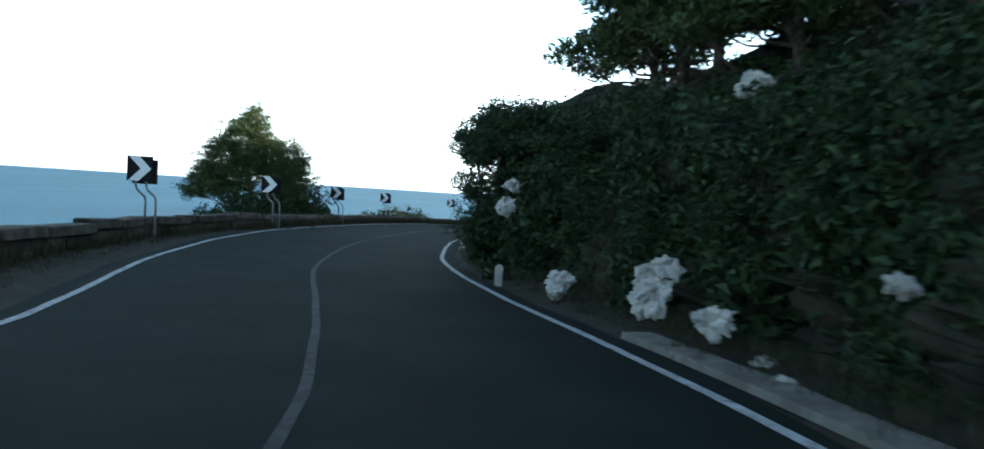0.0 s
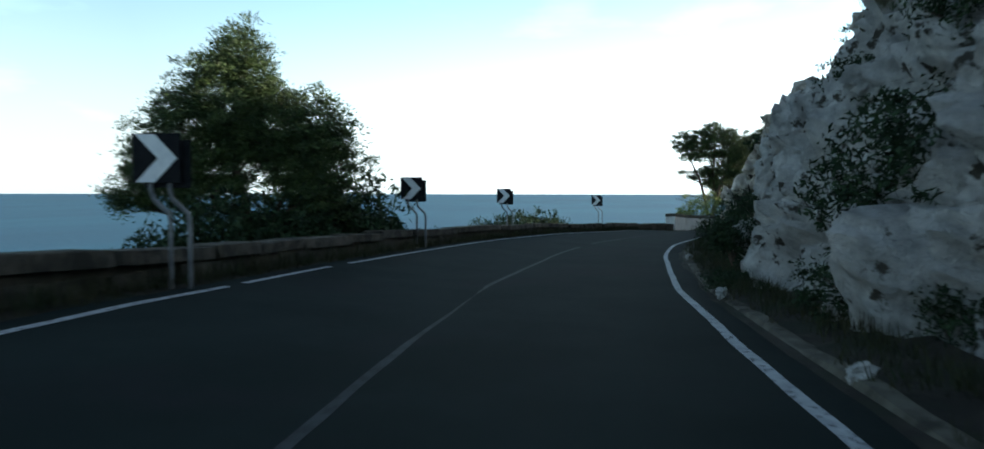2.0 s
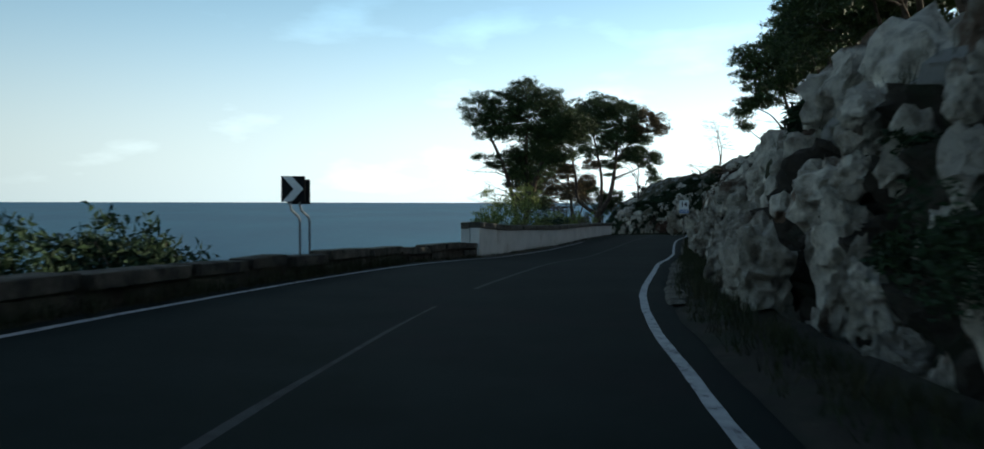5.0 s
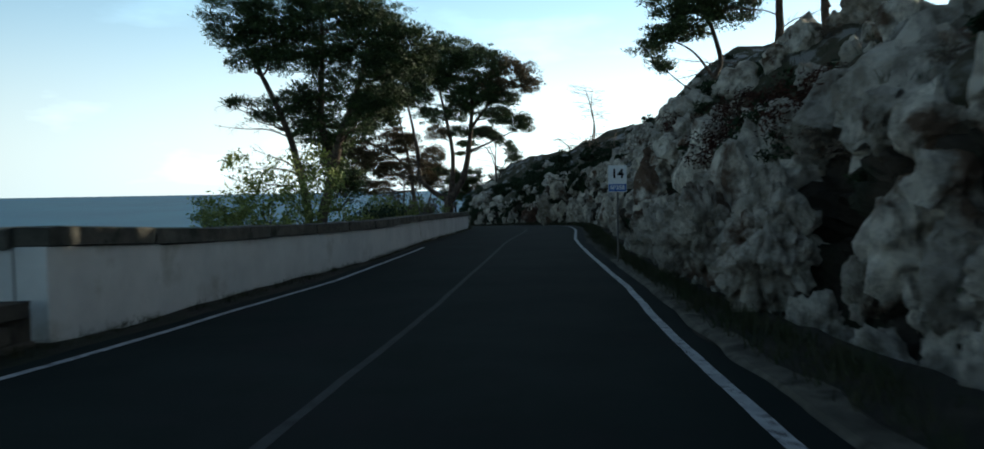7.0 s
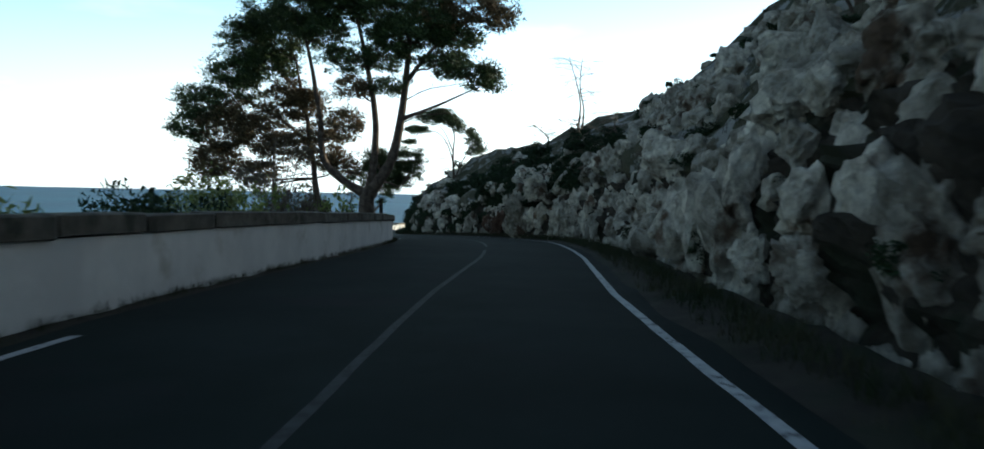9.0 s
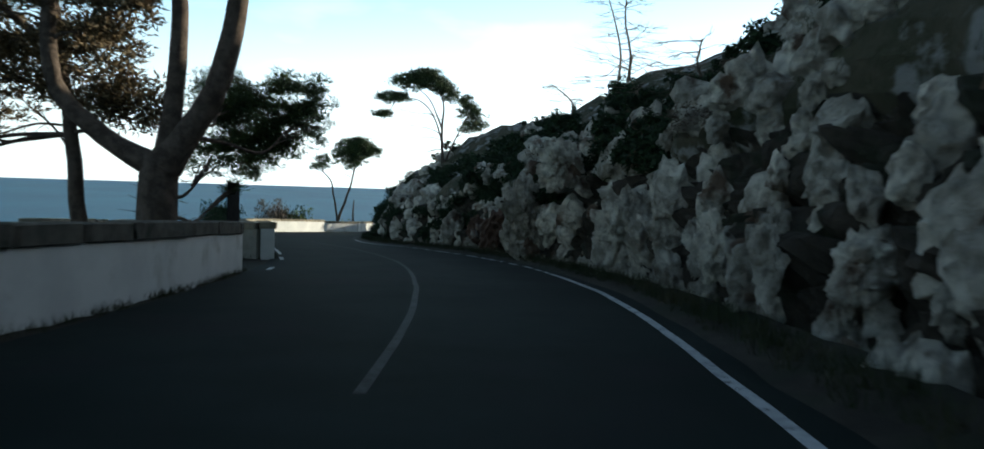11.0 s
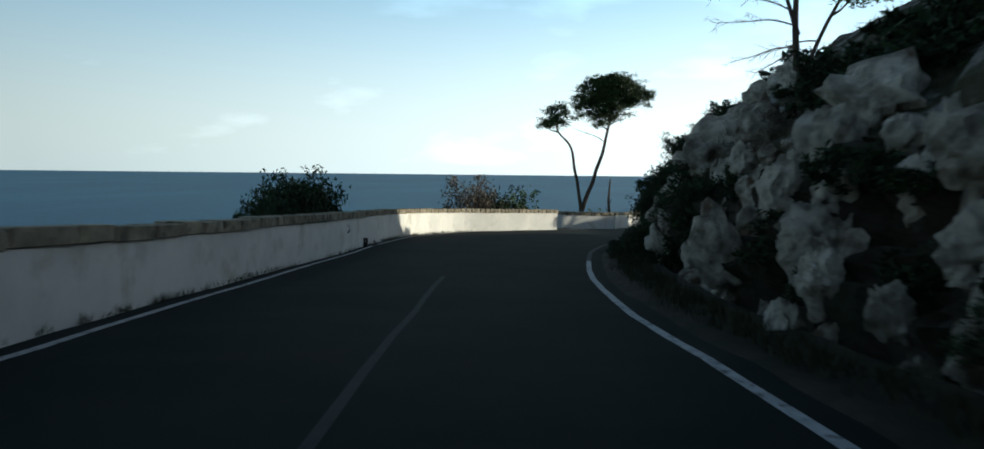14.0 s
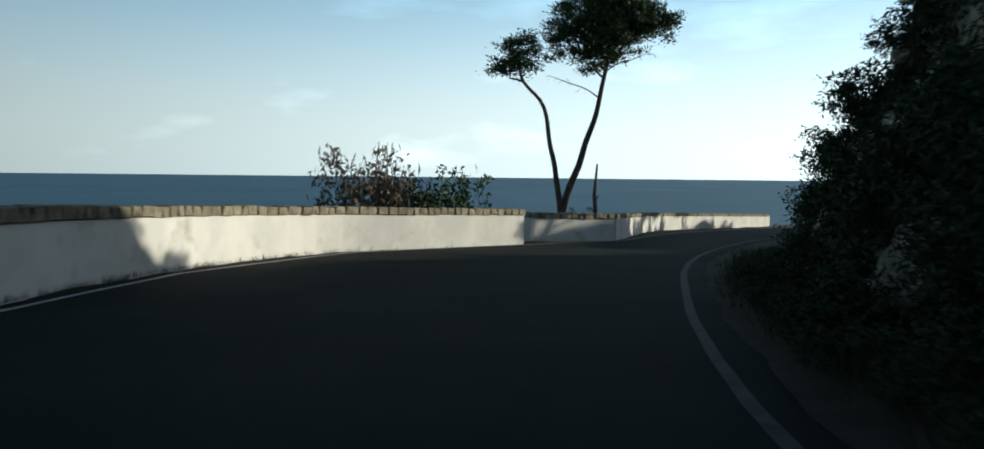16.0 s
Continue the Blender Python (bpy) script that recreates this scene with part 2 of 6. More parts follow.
# ---- the line of the road ----
AXIS = [(3.2, -46.56, 1.5), (1.8, -24.25, 0.9), (0.6, -8.73, 0.35), (0.0, 0.0, 0.0), (-0.35, 5.1, -0.19), (-1.18, 10.23, -0.33),
        (-2.14, 15.23, -0.44), (-2.73, 20.56, -0.62), (-2.98, 25.63, -0.75), (-3.07, 30.95, -0.91), (-3.01, 35.83, -1.05), (-2.13, 46.68, -1.32),
        (0.86, 62.15, -1.68), (4.04, 71.76, -1.92), (7.6, 81.27, -2.4), (11.26, 90.57, -2.61), (15.21, 100.24, -2.77), (19.44, 109.89, -2.98),
        (22.86, 119.66, -3.31), (25.12, 130.27, -3.79), (25.91, 141.05, -4.26), (26.24, 151.06, -4.78), (27.19, 160.84, -5.27), (29.02, 170.6, -5.67),
        (32.53, 181.27, -6.12), (38.3, 192.55, -6.62), (45.78, 203.92, -7.17), (54.73, 215.85, -7.77), (67.05, 230.45, -8.47), (88.09, 251.46, -9.47)]
# chainage of these places
CHAINAGE = [-48.1, -25.1, -9.0, 0.0, 5.4, 10.8, 15.9, 21.4, 26.6, 32.0, 37.0, 47.7, 63.2, 73.5, 83.9, 94.1, 104.9, 115.8, 126.4, 137.2, 148.1, 158.2, 168.0, 177.9, 189.2, 201.9, 215.5, 230.4, 249.5, 279.2]


def spline(points, step):
    """Catmull-Rom through the points, resampled at even steps."""
    p = [Vector(q) for q in points]
    p = [2 * p[0] - p[1]] + p + [2 * p[-1] - p[-2]]
    out = []
    for i in range(1, len(p) - 2):
        a, b, c, d = p[i - 1], p[i], p[i + 1], p[i + 2]
        for k in range(24):
            u = k / 24
            out.append(0.5 * ((2 * b) + (c - a) * u + (2 * a - 5 * b + 4 * c - d) * u * u + (3 * b - a - 3 * c + d) * u ** 3))
    out.append(p[-2])
    arr = np.array(out)
    run = np.concatenate([[0], np.cumsum(np.linalg.norm(np.diff(arr, axis=0), axis=1))])
    s = np.linspace(0, run[-1], max(2, int(run[-1] / step) + 1))
    return np.stack([np.interp(s, run, arr[:, k]) for k in range(3)], 1), s


LINE, RUN = spline(AXIS, 0.5)
marks = [RUN[int(np.argmin((LINE[:, 0] - a[0]) ** 2 + (LINE[:, 1] - a[1]) ** 2))] for a in AXIS]
RUN = np.interp(RUN, marks, CHAINAGE)
kernel = np.ones(9) / 9
TAN = np.gradient(LINE[:, :2], axis=0)
TAN = np.stack([np.convolve(np.pad(TAN[:, k], 4, mode="edge"), kernel, "valid") for k in (0, 1)], 1)
TAN /= np.linalg.norm(TAN, axis=1)[:, None]
S0, S1 = float(RUN[0]), float(RUN[-1])


def camber(s, lat):
    """The outer lane of the first bend is banked: it rises towards the parapet."""
    return float(np.interp(s, (10, 15, 22, 29, 36, 46, 58, 66, 71, 75), (0, 0.01, 0.06, 0.088, 0.081, 0.07, 0.058, 0.03, 0.015, 0))) * min(4.2, max(0.0, -1.7 - lat))


def at(s, lat, h=0.0):
    """World place at s metres along the road, lat to the right of its line, h above it."""
    x, y, z = (np.interp(s, RUN, LINE[:, k]) for k in range(3))
    z += camber(s, lat)
    tx, ty = (np.interp(s, RUN, TAN[:, k]) for k in (0, 1))
    return Vector((x + lat * ty, y - lat * tx, z + h))


def heading(s):
    """Turn about z of a thing whose +y looks along the road."""
    return math.degrees(math.atan2(-np.interp(s, RUN, TAN[:, 0]), np.interp(s, RUN, TAN[:, 1])))


def table(*pairs):
    a, b = zip(*pairs)
    return lambda s: float(np.interp(s, a, b))


def along(x, y):
    """(s, lat) of a place given by x and y."""
    d = (LINE[:, 0] - x) ** 2 + (LINE[:, 1] - y) ** 2
    i = int(np.argmin(d))
    return float(RUN[i]), float((x - LINE[i, 0]) * TAN[i, 1] - (y - LINE[i, 1]) * TAN[i, 0])


edge_left = table((-48, -3.6), (9, -3.84), (15, -4.22), (22, -4.6), (29, -4.67), (36, -4.78), (45, -4.9), (50, -5.04), (58, -4.98), (69, -4.62), (74.5, -4.57), (85.4, -4.37), (90, -3.98), (99, -3.85), (110, -3.9), (139, -4.0), (147, -4.02), (155, -4.18), (161, -4.55), (166, -5.05), (170, -5.48), (173, -5.98), (176, -6.4), (180, -7.1), (186, -6.9), (193, -4.2), (199, -2.6), (210, -3.6), (260, -4.8))
edge_mid = table((-48, -0.7), (6, -0.82), (13, -1.08), (22, -1.38), (33, -1.72), (42, -1.75), (48, -1.93), (53, -2.1), (69, -1.52), (80, -1.48), (96, -1.2), (112, -1.05), (139, -0.82), (145, -0.9), (158, -1.2), (166, -1.75), (178, -2.4), (260, -1.6))
edge_right = table((-48, 2.5), (5, 2.35), (8, 2.12), (12, 1.8), (22, 1.55), (26, 1.54), (33, 1.5), (42, 1.42), (48, 1.2), (53, 0.95), (62, 1.12), (69, 1.37), (78, 1.5), (88, 1.8), (100, 1.58), (106, 1.5), (113, 1.52), (122, 1.78), (129, 2.22), (136, 2.42), (142, 2.27), (148, 1.95), (155, 1.75), (158, 1.54), (163, 1.36), (168, 1.32), (173, 1.25), (181, 1.4), (260, 1.6))
wall_lat = table((-48, -5.6), (5, -5.9), (15, -6.25), (22, -5.95), (29, -5.55), (37, -5.6), (46, -5.73), (58, -5.7), (66, -5.4), (71, -5.33), (76, -5.5), (84, -5.55), (90, -5.2), (97, -4.65), (110, -4.72), (133.6, -4.65), (134.2, -9.0), (139.6, -9.0), (140.1, -4.42), (145, -4.6), (148, -4.5), (159, -5.0), (164, -5.45), (169, -5.85), (172, -6.3), (176, -7.1), (179.5, -7.7), (183, -7.85), (186, -7.45), (189, -6.15), (193, -4.8), (195, -5.0), (198.2, -3.2), (206, -4.6), (215, -6.0), (260, -6.0))
rock_foot = table((-48, 4.0), (0, 3.9), (8, 3.5), (14, 3.1), (22, 2.8), (30, 2.7), (38, 2.7), (48, 2.6), (56, 2.1), (64, 2.2), (68, 2.4), (71, 2.95), (73.5, 2.95), (76, 2.5), (80, 2.55), (92, 2.4), (104, 2.6), (116, 2.6), (132, 3.0), (140, 3.1), (148, 2.7), (158, 2.4), (166, 2.5), (176, 2.6), (182, 2.8), (187, 3.6), (195, 4.8), (206, 5.6), (260, 4.4))
cliff_height = table((-48, 1.3), (0, 1.5), (10, 1.9), (16, 2.6), (20, 3.0), (24, 3.8), (32, 4.8), (42, 4.5), (50, 3.8), (60, 3.2), (70, 2.1), (77, 1.7), (84, 2.2), (90, 2.3), (100, 2.8), (115, 2.7), (128, 2.9), (135, 2.65), (139, 2.4), (145, 2.45), (155, 2.2), (165, 2.2), (171, 2.8), (176, 3.0), (181, 3.7), (186, 3.8), (190, 2.9), (195, 2.3), (204, 2.3), (212, 2.8), (225, 3.2), (260, 3.5))
hill_slope = table((-48, 0.45), (10, 0.45), (23, 0.45), (30, 0.42), (40, 0.45), (60, 0.5), (70, 0.5), (86, 0.52), (95, 0.55), (107, 0.68), (118, 0.84), (125, 0.95), (132, 0.9), (139, 0.62), (148, 0.5), (160, 0.56), (168, 0.54), (176, 0.55), (180, 0.58), (184, 0.68), (188, 0.6), (191, 0.22), (205, 0.2), (215, 0.5), (260, 0.6))
ridge = table((-48, 17), (55, 15), (70, 6), (118, 6), (125, 8), (132, 11), (141, 12), (148, 14), (163, 15), (172, 11), (180, 8), (190, 7), (260, 7))


# ---- mesh helpers ----
def mesh_from(name, verts, faces, mat, smooth=False):
    me = bpy.data.meshes.new(name)
    me.from_pydata([tuple(v) for v in verts], [], [tuple(f) for f in faces])
    me.materials.append(mat)
    if smooth:
        me.polygons.foreach_set("use_smooth", [True] * len(me.polygons))
    me.update()
    return me


def mesh_bm(name, bm, mat, smooth=False):
    me = bpy.data.meshes.new(name)
    bmesh.ops.recalc_face_normals(bm, faces=bm.faces)
    bm.to_mesh(me)
    bm.free()
    me.materials.append(mat)
    if smooth:
        me.polygons.foreach_set("use_smooth", [True] * len(me.polygons))
    return me


def part(name, data, parent, m=None, label=""):
    """One mesh object under a thing or a part; its place is given within the parent."""
    ob = new(name, data)
    ob.parent = parent
    if m is not None:
        ob.matrix_basis = m
    return tagged(ob, label)


def thing(name, label, category, group="", m=None, kind=""):
    ob = new(name)
    ob.empty_display_size = 0.2
    if m is not None:
        ob.matrix_basis = m
    return tagged(ob, label, category, group, kind)


def box_bm(x0, x1, y0, y1, z0, z1, bevel=0.0, segments=1, bm=None):
    bm = bm or bmesh.new()
    r = bmesh.ops.create_cube(bm, size=1)
    for v in r["verts"]:
        v.co = Vector(((x0 + x1) / 2 + v.co.x * (x1 - x0), (y0 + y1) / 2 + v.co.y * (y1 - y0), (z0 + z1) / 2 + v.co.z * (z1 - z0)))
    if bevel:
        edges = list({e for v in r["verts"] for e in v.link_edges})
        bmesh.ops.bevel(bm, geom=edges, offset=bevel, segments=segments, affect="EDGES")
    return bm


def tube(verts, faces, pts, radii, sides=7):
    """Adds a tapered tube along pts to the lists."""
    base = len(verts)
    pts = [Vector(p) for p in pts]
    for i, p in enumerate(pts):
        d = (pts[min(i + 1, len(pts) - 1)] - pts[max(i - 1, 0)]).normalized()
        u = d.orthogonal().normalized() if abs(d.z) < 0.9 else d.cross(Vector((1, 0, 0))).normalized()
        if i and u.dot(last) < 0:
            u = -u
        last = u
        w = d.cross(u)
        for k in range(sides):
            a = 2 * math.pi * k / sides
            verts.append(p + (u * math.cos(a) + w * math.sin(a)) * radii[i])
    for i in range(len(pts) - 1):
        for k in range(sides):
            a, b = base + i * sides + k, base + i * sides + (k + 1) % sides
            faces.append((a, b, b + sides, a + sides))
    faces.append(tuple(base + (len(pts) - 1) * sides + k for k in range(sides)))


def strip(name, rows, mat, smooth=False):
    """A sheet through rows of places, all rows of one length."""
    n = len(rows[0])
    faces = [(i * n + k, i * n + k + 1, (i + 1) * n + k + 1, (i + 1) * n + k) for i in range(len(rows) - 1) for k in range(n - 1)]
    return mesh_from(name, [p for r in rows for p in r], faces, mat, smooth)


# ---- sea, land, road ----
SEA_Z = -17.0
ring = [Vector((9000 * math.cos(a * math.pi / 48), 9000 * math.sin(a * math.pi / 48), SEA_Z)) for a in range(96)]
tagged(new("water", mesh_from("water", [Vector((0, 0, SEA_Z))] + ring, [(0, 1 + k, 1 + (k + 1) % 96) for k in range(96)], SEA)), "calm deep blue open sea reaching the horizon", "sea", kind="structure")


def land_height(s, lat):
    """Height over the road line of the land beside the parapet."""
    w = wall_lat(s)
    out = w - 0.3 - lat
    n = noise.fractal(Vector((s * 0.12, lat * 0.12, 3.0)), 1.0, 2.0, 4) * 0.35
    if out < 0:
        return -0.03 + 0.02 * n
    return -0.1 - 0.22 * out - 0.02 * out ** 2 + n * min(out, 1.5) * 0.6


def stations(a, b, step):
    return list(np.arange(a, b + step * 0.5, step))


land = [[at(s, wall_lat(s) + o, land_height(s, wall_lat(s) + o) if o < -0.2 else -0.07) for o in (0.4, -0.2, -0.8, -1.6, -2.6, -4, -6, -9, -13, -18, -24, -32)] for s in stations(S0 + 1, S1 - 1, 1.0)]
tagged(new("ground", strip("ground", land, HILLSOIL, True)), "rough scrubby ground falling away to the sea", "ground", kind="structure")

road_rows = []
for s in stations(S0 + 1, S1 - 1, 1.0):
    a, b = edge_left(s) - 0.32, edge_right(s) + 0.3
    jag = 0.09 * noise.noise(Vector((s * 0.9, 1.5, 0)))
    jag2 = 0.14 * noise.noise(Vector((s * 0.8, 9.5, 0)))
    road_rows.append([at(s, a - 0.12 + jag, -0.05), at(s, a + jag, 0.0)] + [at(s, a + (b - a) * u, 0.0) for u in (0.25, 0.5, 0.75)] + [at(s, b + jag2, 0.0), at(s, b + 0.15 + jag2, -0.06)])
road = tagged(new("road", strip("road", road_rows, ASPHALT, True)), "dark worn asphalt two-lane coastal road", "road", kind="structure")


def painted_line(name, lat, width, mat, a, b, gaps=(), label="", wobble=0.02):
    """A thin painted stripe with ragged, broken edges."""
    verts, faces = [], []
    for s in stations(a, b, 0.25):
        if any(g0 < s < g1 for g0, g1 in gaps):
            continue
        c = [s, s + 0.25]
        base = len(verts)
        for q in c:
            e = width / 2 * (1 + 0.12 * noise.noise(Vector((q * 2.1, lat(q), 0))))
            o = wobble * noise.noise(Vector((q * 0.6, 4.0, 0)))
            verts += [at(q, lat(q) - e + o, 0.004), at(q, lat(q) + e + o, 0.004)]
        faces.append((base, base + 1, base + 3, base + 2))
    return tagged(new(name, mesh_from(name, verts, faces, mat)), label, "road marking", kind="structure")


rng = random.Random(4)
worn_gaps = []
q = 133.5
while q < 152:
    worn_gaps.append((q, q + rng.uniform(0.3, 0.8)))
    q += rng.uniform(0.9, 1.6)
# dark paint here stands for wear and for the bend's shade together
painted_line("edge_line_worn", edge_right, 0.12, WORN_PAINT, 169, 235, (), "worn edge line, darkened further as painted shade round the bend")
painted_line("edge_line_right", edge_right, 0.115, PAINT, -20, 168.75, worn_gaps, "white painted edge line beside the rock face, worn in places")
painted_line("edge_line_left", edge_left, 0.11, PAINT, -20, 235, [(101, 134), (135, 139.2), (140.8, 143), (31.2, 31.7), (35.4, 36.4), (150.6, 151.2), (173, 174)], "thin white painted edge line beside the parapet")
painted_line("centre_line", edge_mid, 0.09, WORN_PAINT, -20, 134, [(49, 52), (63, 66), (118, 121)], "faded grey painted centre line")
FAINT_PAINT = material("faint_road_paint", (0.025, 0.03, 0.031), (0.02, 0.025, 0.026), 5, 0.75, 0.2, 80, spots=(0.015, 0.022, 0.021), spot_scale=7, spot_range=(0.5, 0.62), spec=0.1)
painted_line("centre_line_faint", edge_mid, 0.09, FAINT_PAINT, 134.25, 163, (), "nearly worn-away painted centre line")


# ---- rock face and hillside on the right ----
def block_relief(p, cell):
    """Rounded blocks with sharp crevices between them."""
    d, pts = noise.voronoi(p * cell)
    f = min((d[1] - d[0]) * 1.9, 1.0)
    h = noise.cell(pts[0] * 7.3)
    return 0.75 * f ** 0.45 - 0.2 + 0.6 * (h - 0.5)


def cliff_point(s, u):
    """A place on the face: u from 0 at the foot to 1 at the brow."""
    hc = cliff_height(s) * (1 + 0.28 * noise.noise(Vector((s * 0.17, 0.3, 7.0))))
    h = hc * u
    lat = rock_foot(s) + 0.38 * hc * u ** 1.4 + 0.35 * noise.noise(Vector((s * 0.21, u * 1.1, 2.0)))
    q = Vector((s, h * 1.25, lat * 0.3))
    q += 0.25 * noise.noise_vector(q * 0.9)
    relief = 0.8 * block_relief(q, 0.6) + 0.5 * block_relief(q + Vector((31, 7, 3)), 1.5)
    relief += 0.3 * noise.fractal(q * 1.7, 0.75, 2.1, 6) + 0.2 * block_relief(q + Vector((3, 17, 9)), 3.9)
    k = min(1.0, 0.25 + u * 3.0) * (1.25 if 20.6 < s < 40 else 1.0)
    lat += 0.6 * min(1.0, max(0.0, (s - 37) / 3))
    lat += 1.1 * math.exp(-((s - 28.2 + 1.6 * u) / 0.8) ** 2) * min(1.0, 4 * u)
    return lat - relief * 0.62 * k + 0.25, h - 0.15 + relief * 0.22 * k - 0.25 * (1 - min(1, u * 8))


def hill_point(s, d):
    """A place on the slope above the face, d metres in from the brow."""
    lat, h = cliff_point(s, 1.0)
    m = hill_slope(s)
    top = ridge(s)
    rise = m * (d if d < top else top + (d - top) * 0.15)
    k = min(1.0, d / 1.5)
    q = Vector((s * 0.45, d * 0.45, 5.0))
    rough = 1.0 * noise.fractal(q * 0.5, 0.9, 2.0, 5) + 0.5 * block_relief(Vector((s, d, 2.0)), 0.55)
    brow = 0.35 * noise.noise(Vector((s * 0.4, d * 0.4, 1.0)))
    wide = rock_foot(s) + 0.38 * cliff_height(s) + d
    return lat * (1 - k) + wide * k + brow * k, h + rise + rough * 0.75 * k


FACE = stations(-26, 12, 0.5) + stations(12.2, 200, 0.125) + stations(200.4, 245, 0.4)
def face_strip(name, a, b, mat, label, smooth=False):
    rows = [[at(s, *cliff_point(s, k / 38)) for k in range(39)] for s in FACE if a <= s <= b]
    return tagged(new(name, strip(name, rows, mat, smooth)), label, "rock face", kind="structure")


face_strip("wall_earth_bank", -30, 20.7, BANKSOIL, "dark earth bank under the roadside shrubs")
face_strip("wall_pale_face", 20.6, 40.2, PALEFACE, "pale cracked limestone face with a deep hollow")
# backing sheet whose colour carries the crevice shade as well as earth
rock_face = face_strip("wall_rock_face", 40.1, 250, CREVICE, "earthy rock cutting, darkened as shade between its packed limestone boulders")
STEPS = (0.0, 0.35, 0.7, 1.1, 1.6, 2.2, 2.9, 3.7, 4.6, 5.6, 6.8, 8.2, 9.8, 11.6, 13.6, 15.6, 17.6, 20, 24, 30, 38, 60, 110, 200)
def tuck(s):
    """The hill's lower edge, let in behind the brow of the face."""
    lat, h = cliff_point(s, 1.0)
    return [at(s, lat + 0.35, h - 0.6)]


bank_rows = [tuck(s) + [at(s, *hill_point(s, d)) for d in STEPS] for s in stations(-26, 23.8, 0.6)]
hill_rows = [tuck(s) + [at(s, *hill_point(s, d)) for d in STEPS] for s in stations(23.8, 250, 0.6)]
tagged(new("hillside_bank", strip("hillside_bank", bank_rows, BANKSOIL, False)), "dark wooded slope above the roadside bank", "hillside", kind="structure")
HILL = material("hillside_scrub", (0.045, 0.05, 0.026), (0.10, 0.088, 0.06), 0.9, 0.95, 0.8, 9, spots=(0.27, 0.265, 0.25), spot_scale=0.75, spot_range=(0.53, 0.58), distance=0.15)
tagged(new("hillside", strip("hillside", hill_rows, HILL, False)), "steep scrub-covered rocky hillside above the road", "hillside", kind="structure")
verge_rows = []
for s in stations(-26, S1 - 4, 0.5):
    a, b = edge_right(s) + 0.25, rock_foot(s) + 0.5
    verge_rows.append([at(s, a + (b - a) * u, -0.05 + 0.16 * u + 0.07 * noise.noise(Vector((s * 1.3, u * 3, 0))) * min(1, u * 4)) for u in (0, 0.2, 0.4, 0.6, 0.8, 1.0)])
tagged(new("verge", strip("verge", verge_rows, SOIL, True)), "narrow earth and gravel verge under the rock face", "verge", kind="structure")
berm_rows = []
for s in stations(S0 + 1, S1 - 4, 0.5):
    a, b = edge_left(s) - 0.36, wall_lat(s) - 0.1
    berm_rows.append([at(s, a + (b - a) * u, -0.035 + (0.05 * u + 0.06 * noise.noise(Vector((s * 1.1, u * 2, 5)))) * min(1, 3 * u)) for u in (0, 0.33, 0.66, 1.0)])
tagged(new("shoulder", strip("shoulder", berm_rows, SOIL, True)), "dusty earth shoulder between road and parapet", "shoulder", kind="structure")


def boulder_mesh(seed, mat, name="boulder", fine=3, rough=1.0):
    """A weathered limestone boulder with broken faces and pits."""
    r = random.Random(seed)
    bm = bmesh.new()
    bmesh.ops.create_icosphere(bm, subdivisions=fine, radius=1)
    cuts = [(Vector((r.gauss(0, 1), r.gauss(0, 1), r.gauss(0, 0.7))).normalized(), r.uniform(0.55, 0.9)) for _ in range(12)]
    shift = Vector((seed * 3.1, seed * 1.7, 0))
    for v in bm.verts:
        p = v.co.copy()
        for n, d in cuts:
            over = p.dot(n) - d
            if over > 0:
                p -= n * over * 0.8
        near = noise.voronoi(p * 1.5 + shift)[0]
        pit = max(0.0, 0.4 - near[0]) * 0.5
        crack = max(0.0, 0.17 - (near[1] - near[0])) * 1.6
        side = noise.voronoi(p * 2.9 + shift)[0]
        crack += max(0.0, 0.18 - (side[1] - side[0])) * 0.75
        p *= 1 + rough * (0.3 * noise.fractal(p * 1.1 + shift, 0.7, 2.1, 6) - pit - crack)
        p.z *= 1 + 0.25 * noise.noise(p * 0.8 + shift)
        v.co = p
    return mesh_bm(name, bm, mat)


BOULDERS = [boulder_mesh(k, BOULDER, fine=4) for k in range(12)]
RED = [boulder_mesh(60 + k, REDROCK, fine=4) for k in range(2)]
LARGE = [boulder_mesh(70 + k, BOULDER, fine=5) for k in range(3)]
COARSE = [boulder_mesh(40 + k, RUBBLE, fine=3) for k in range(14)]
PALE_LARGE = [boulder_mesh(80 + k, PALEFACE, fine=4, rough=1.2) for k in range(4)]
OUTCROPS = [boulder_mesh(90 + k, BOULDER, name="outcrop", fine=3) for k in range(6)]
PALE = [boulder_mesh(20 + k, WHITEROCK, fine=4, rough=1.3) for k in range(3)]


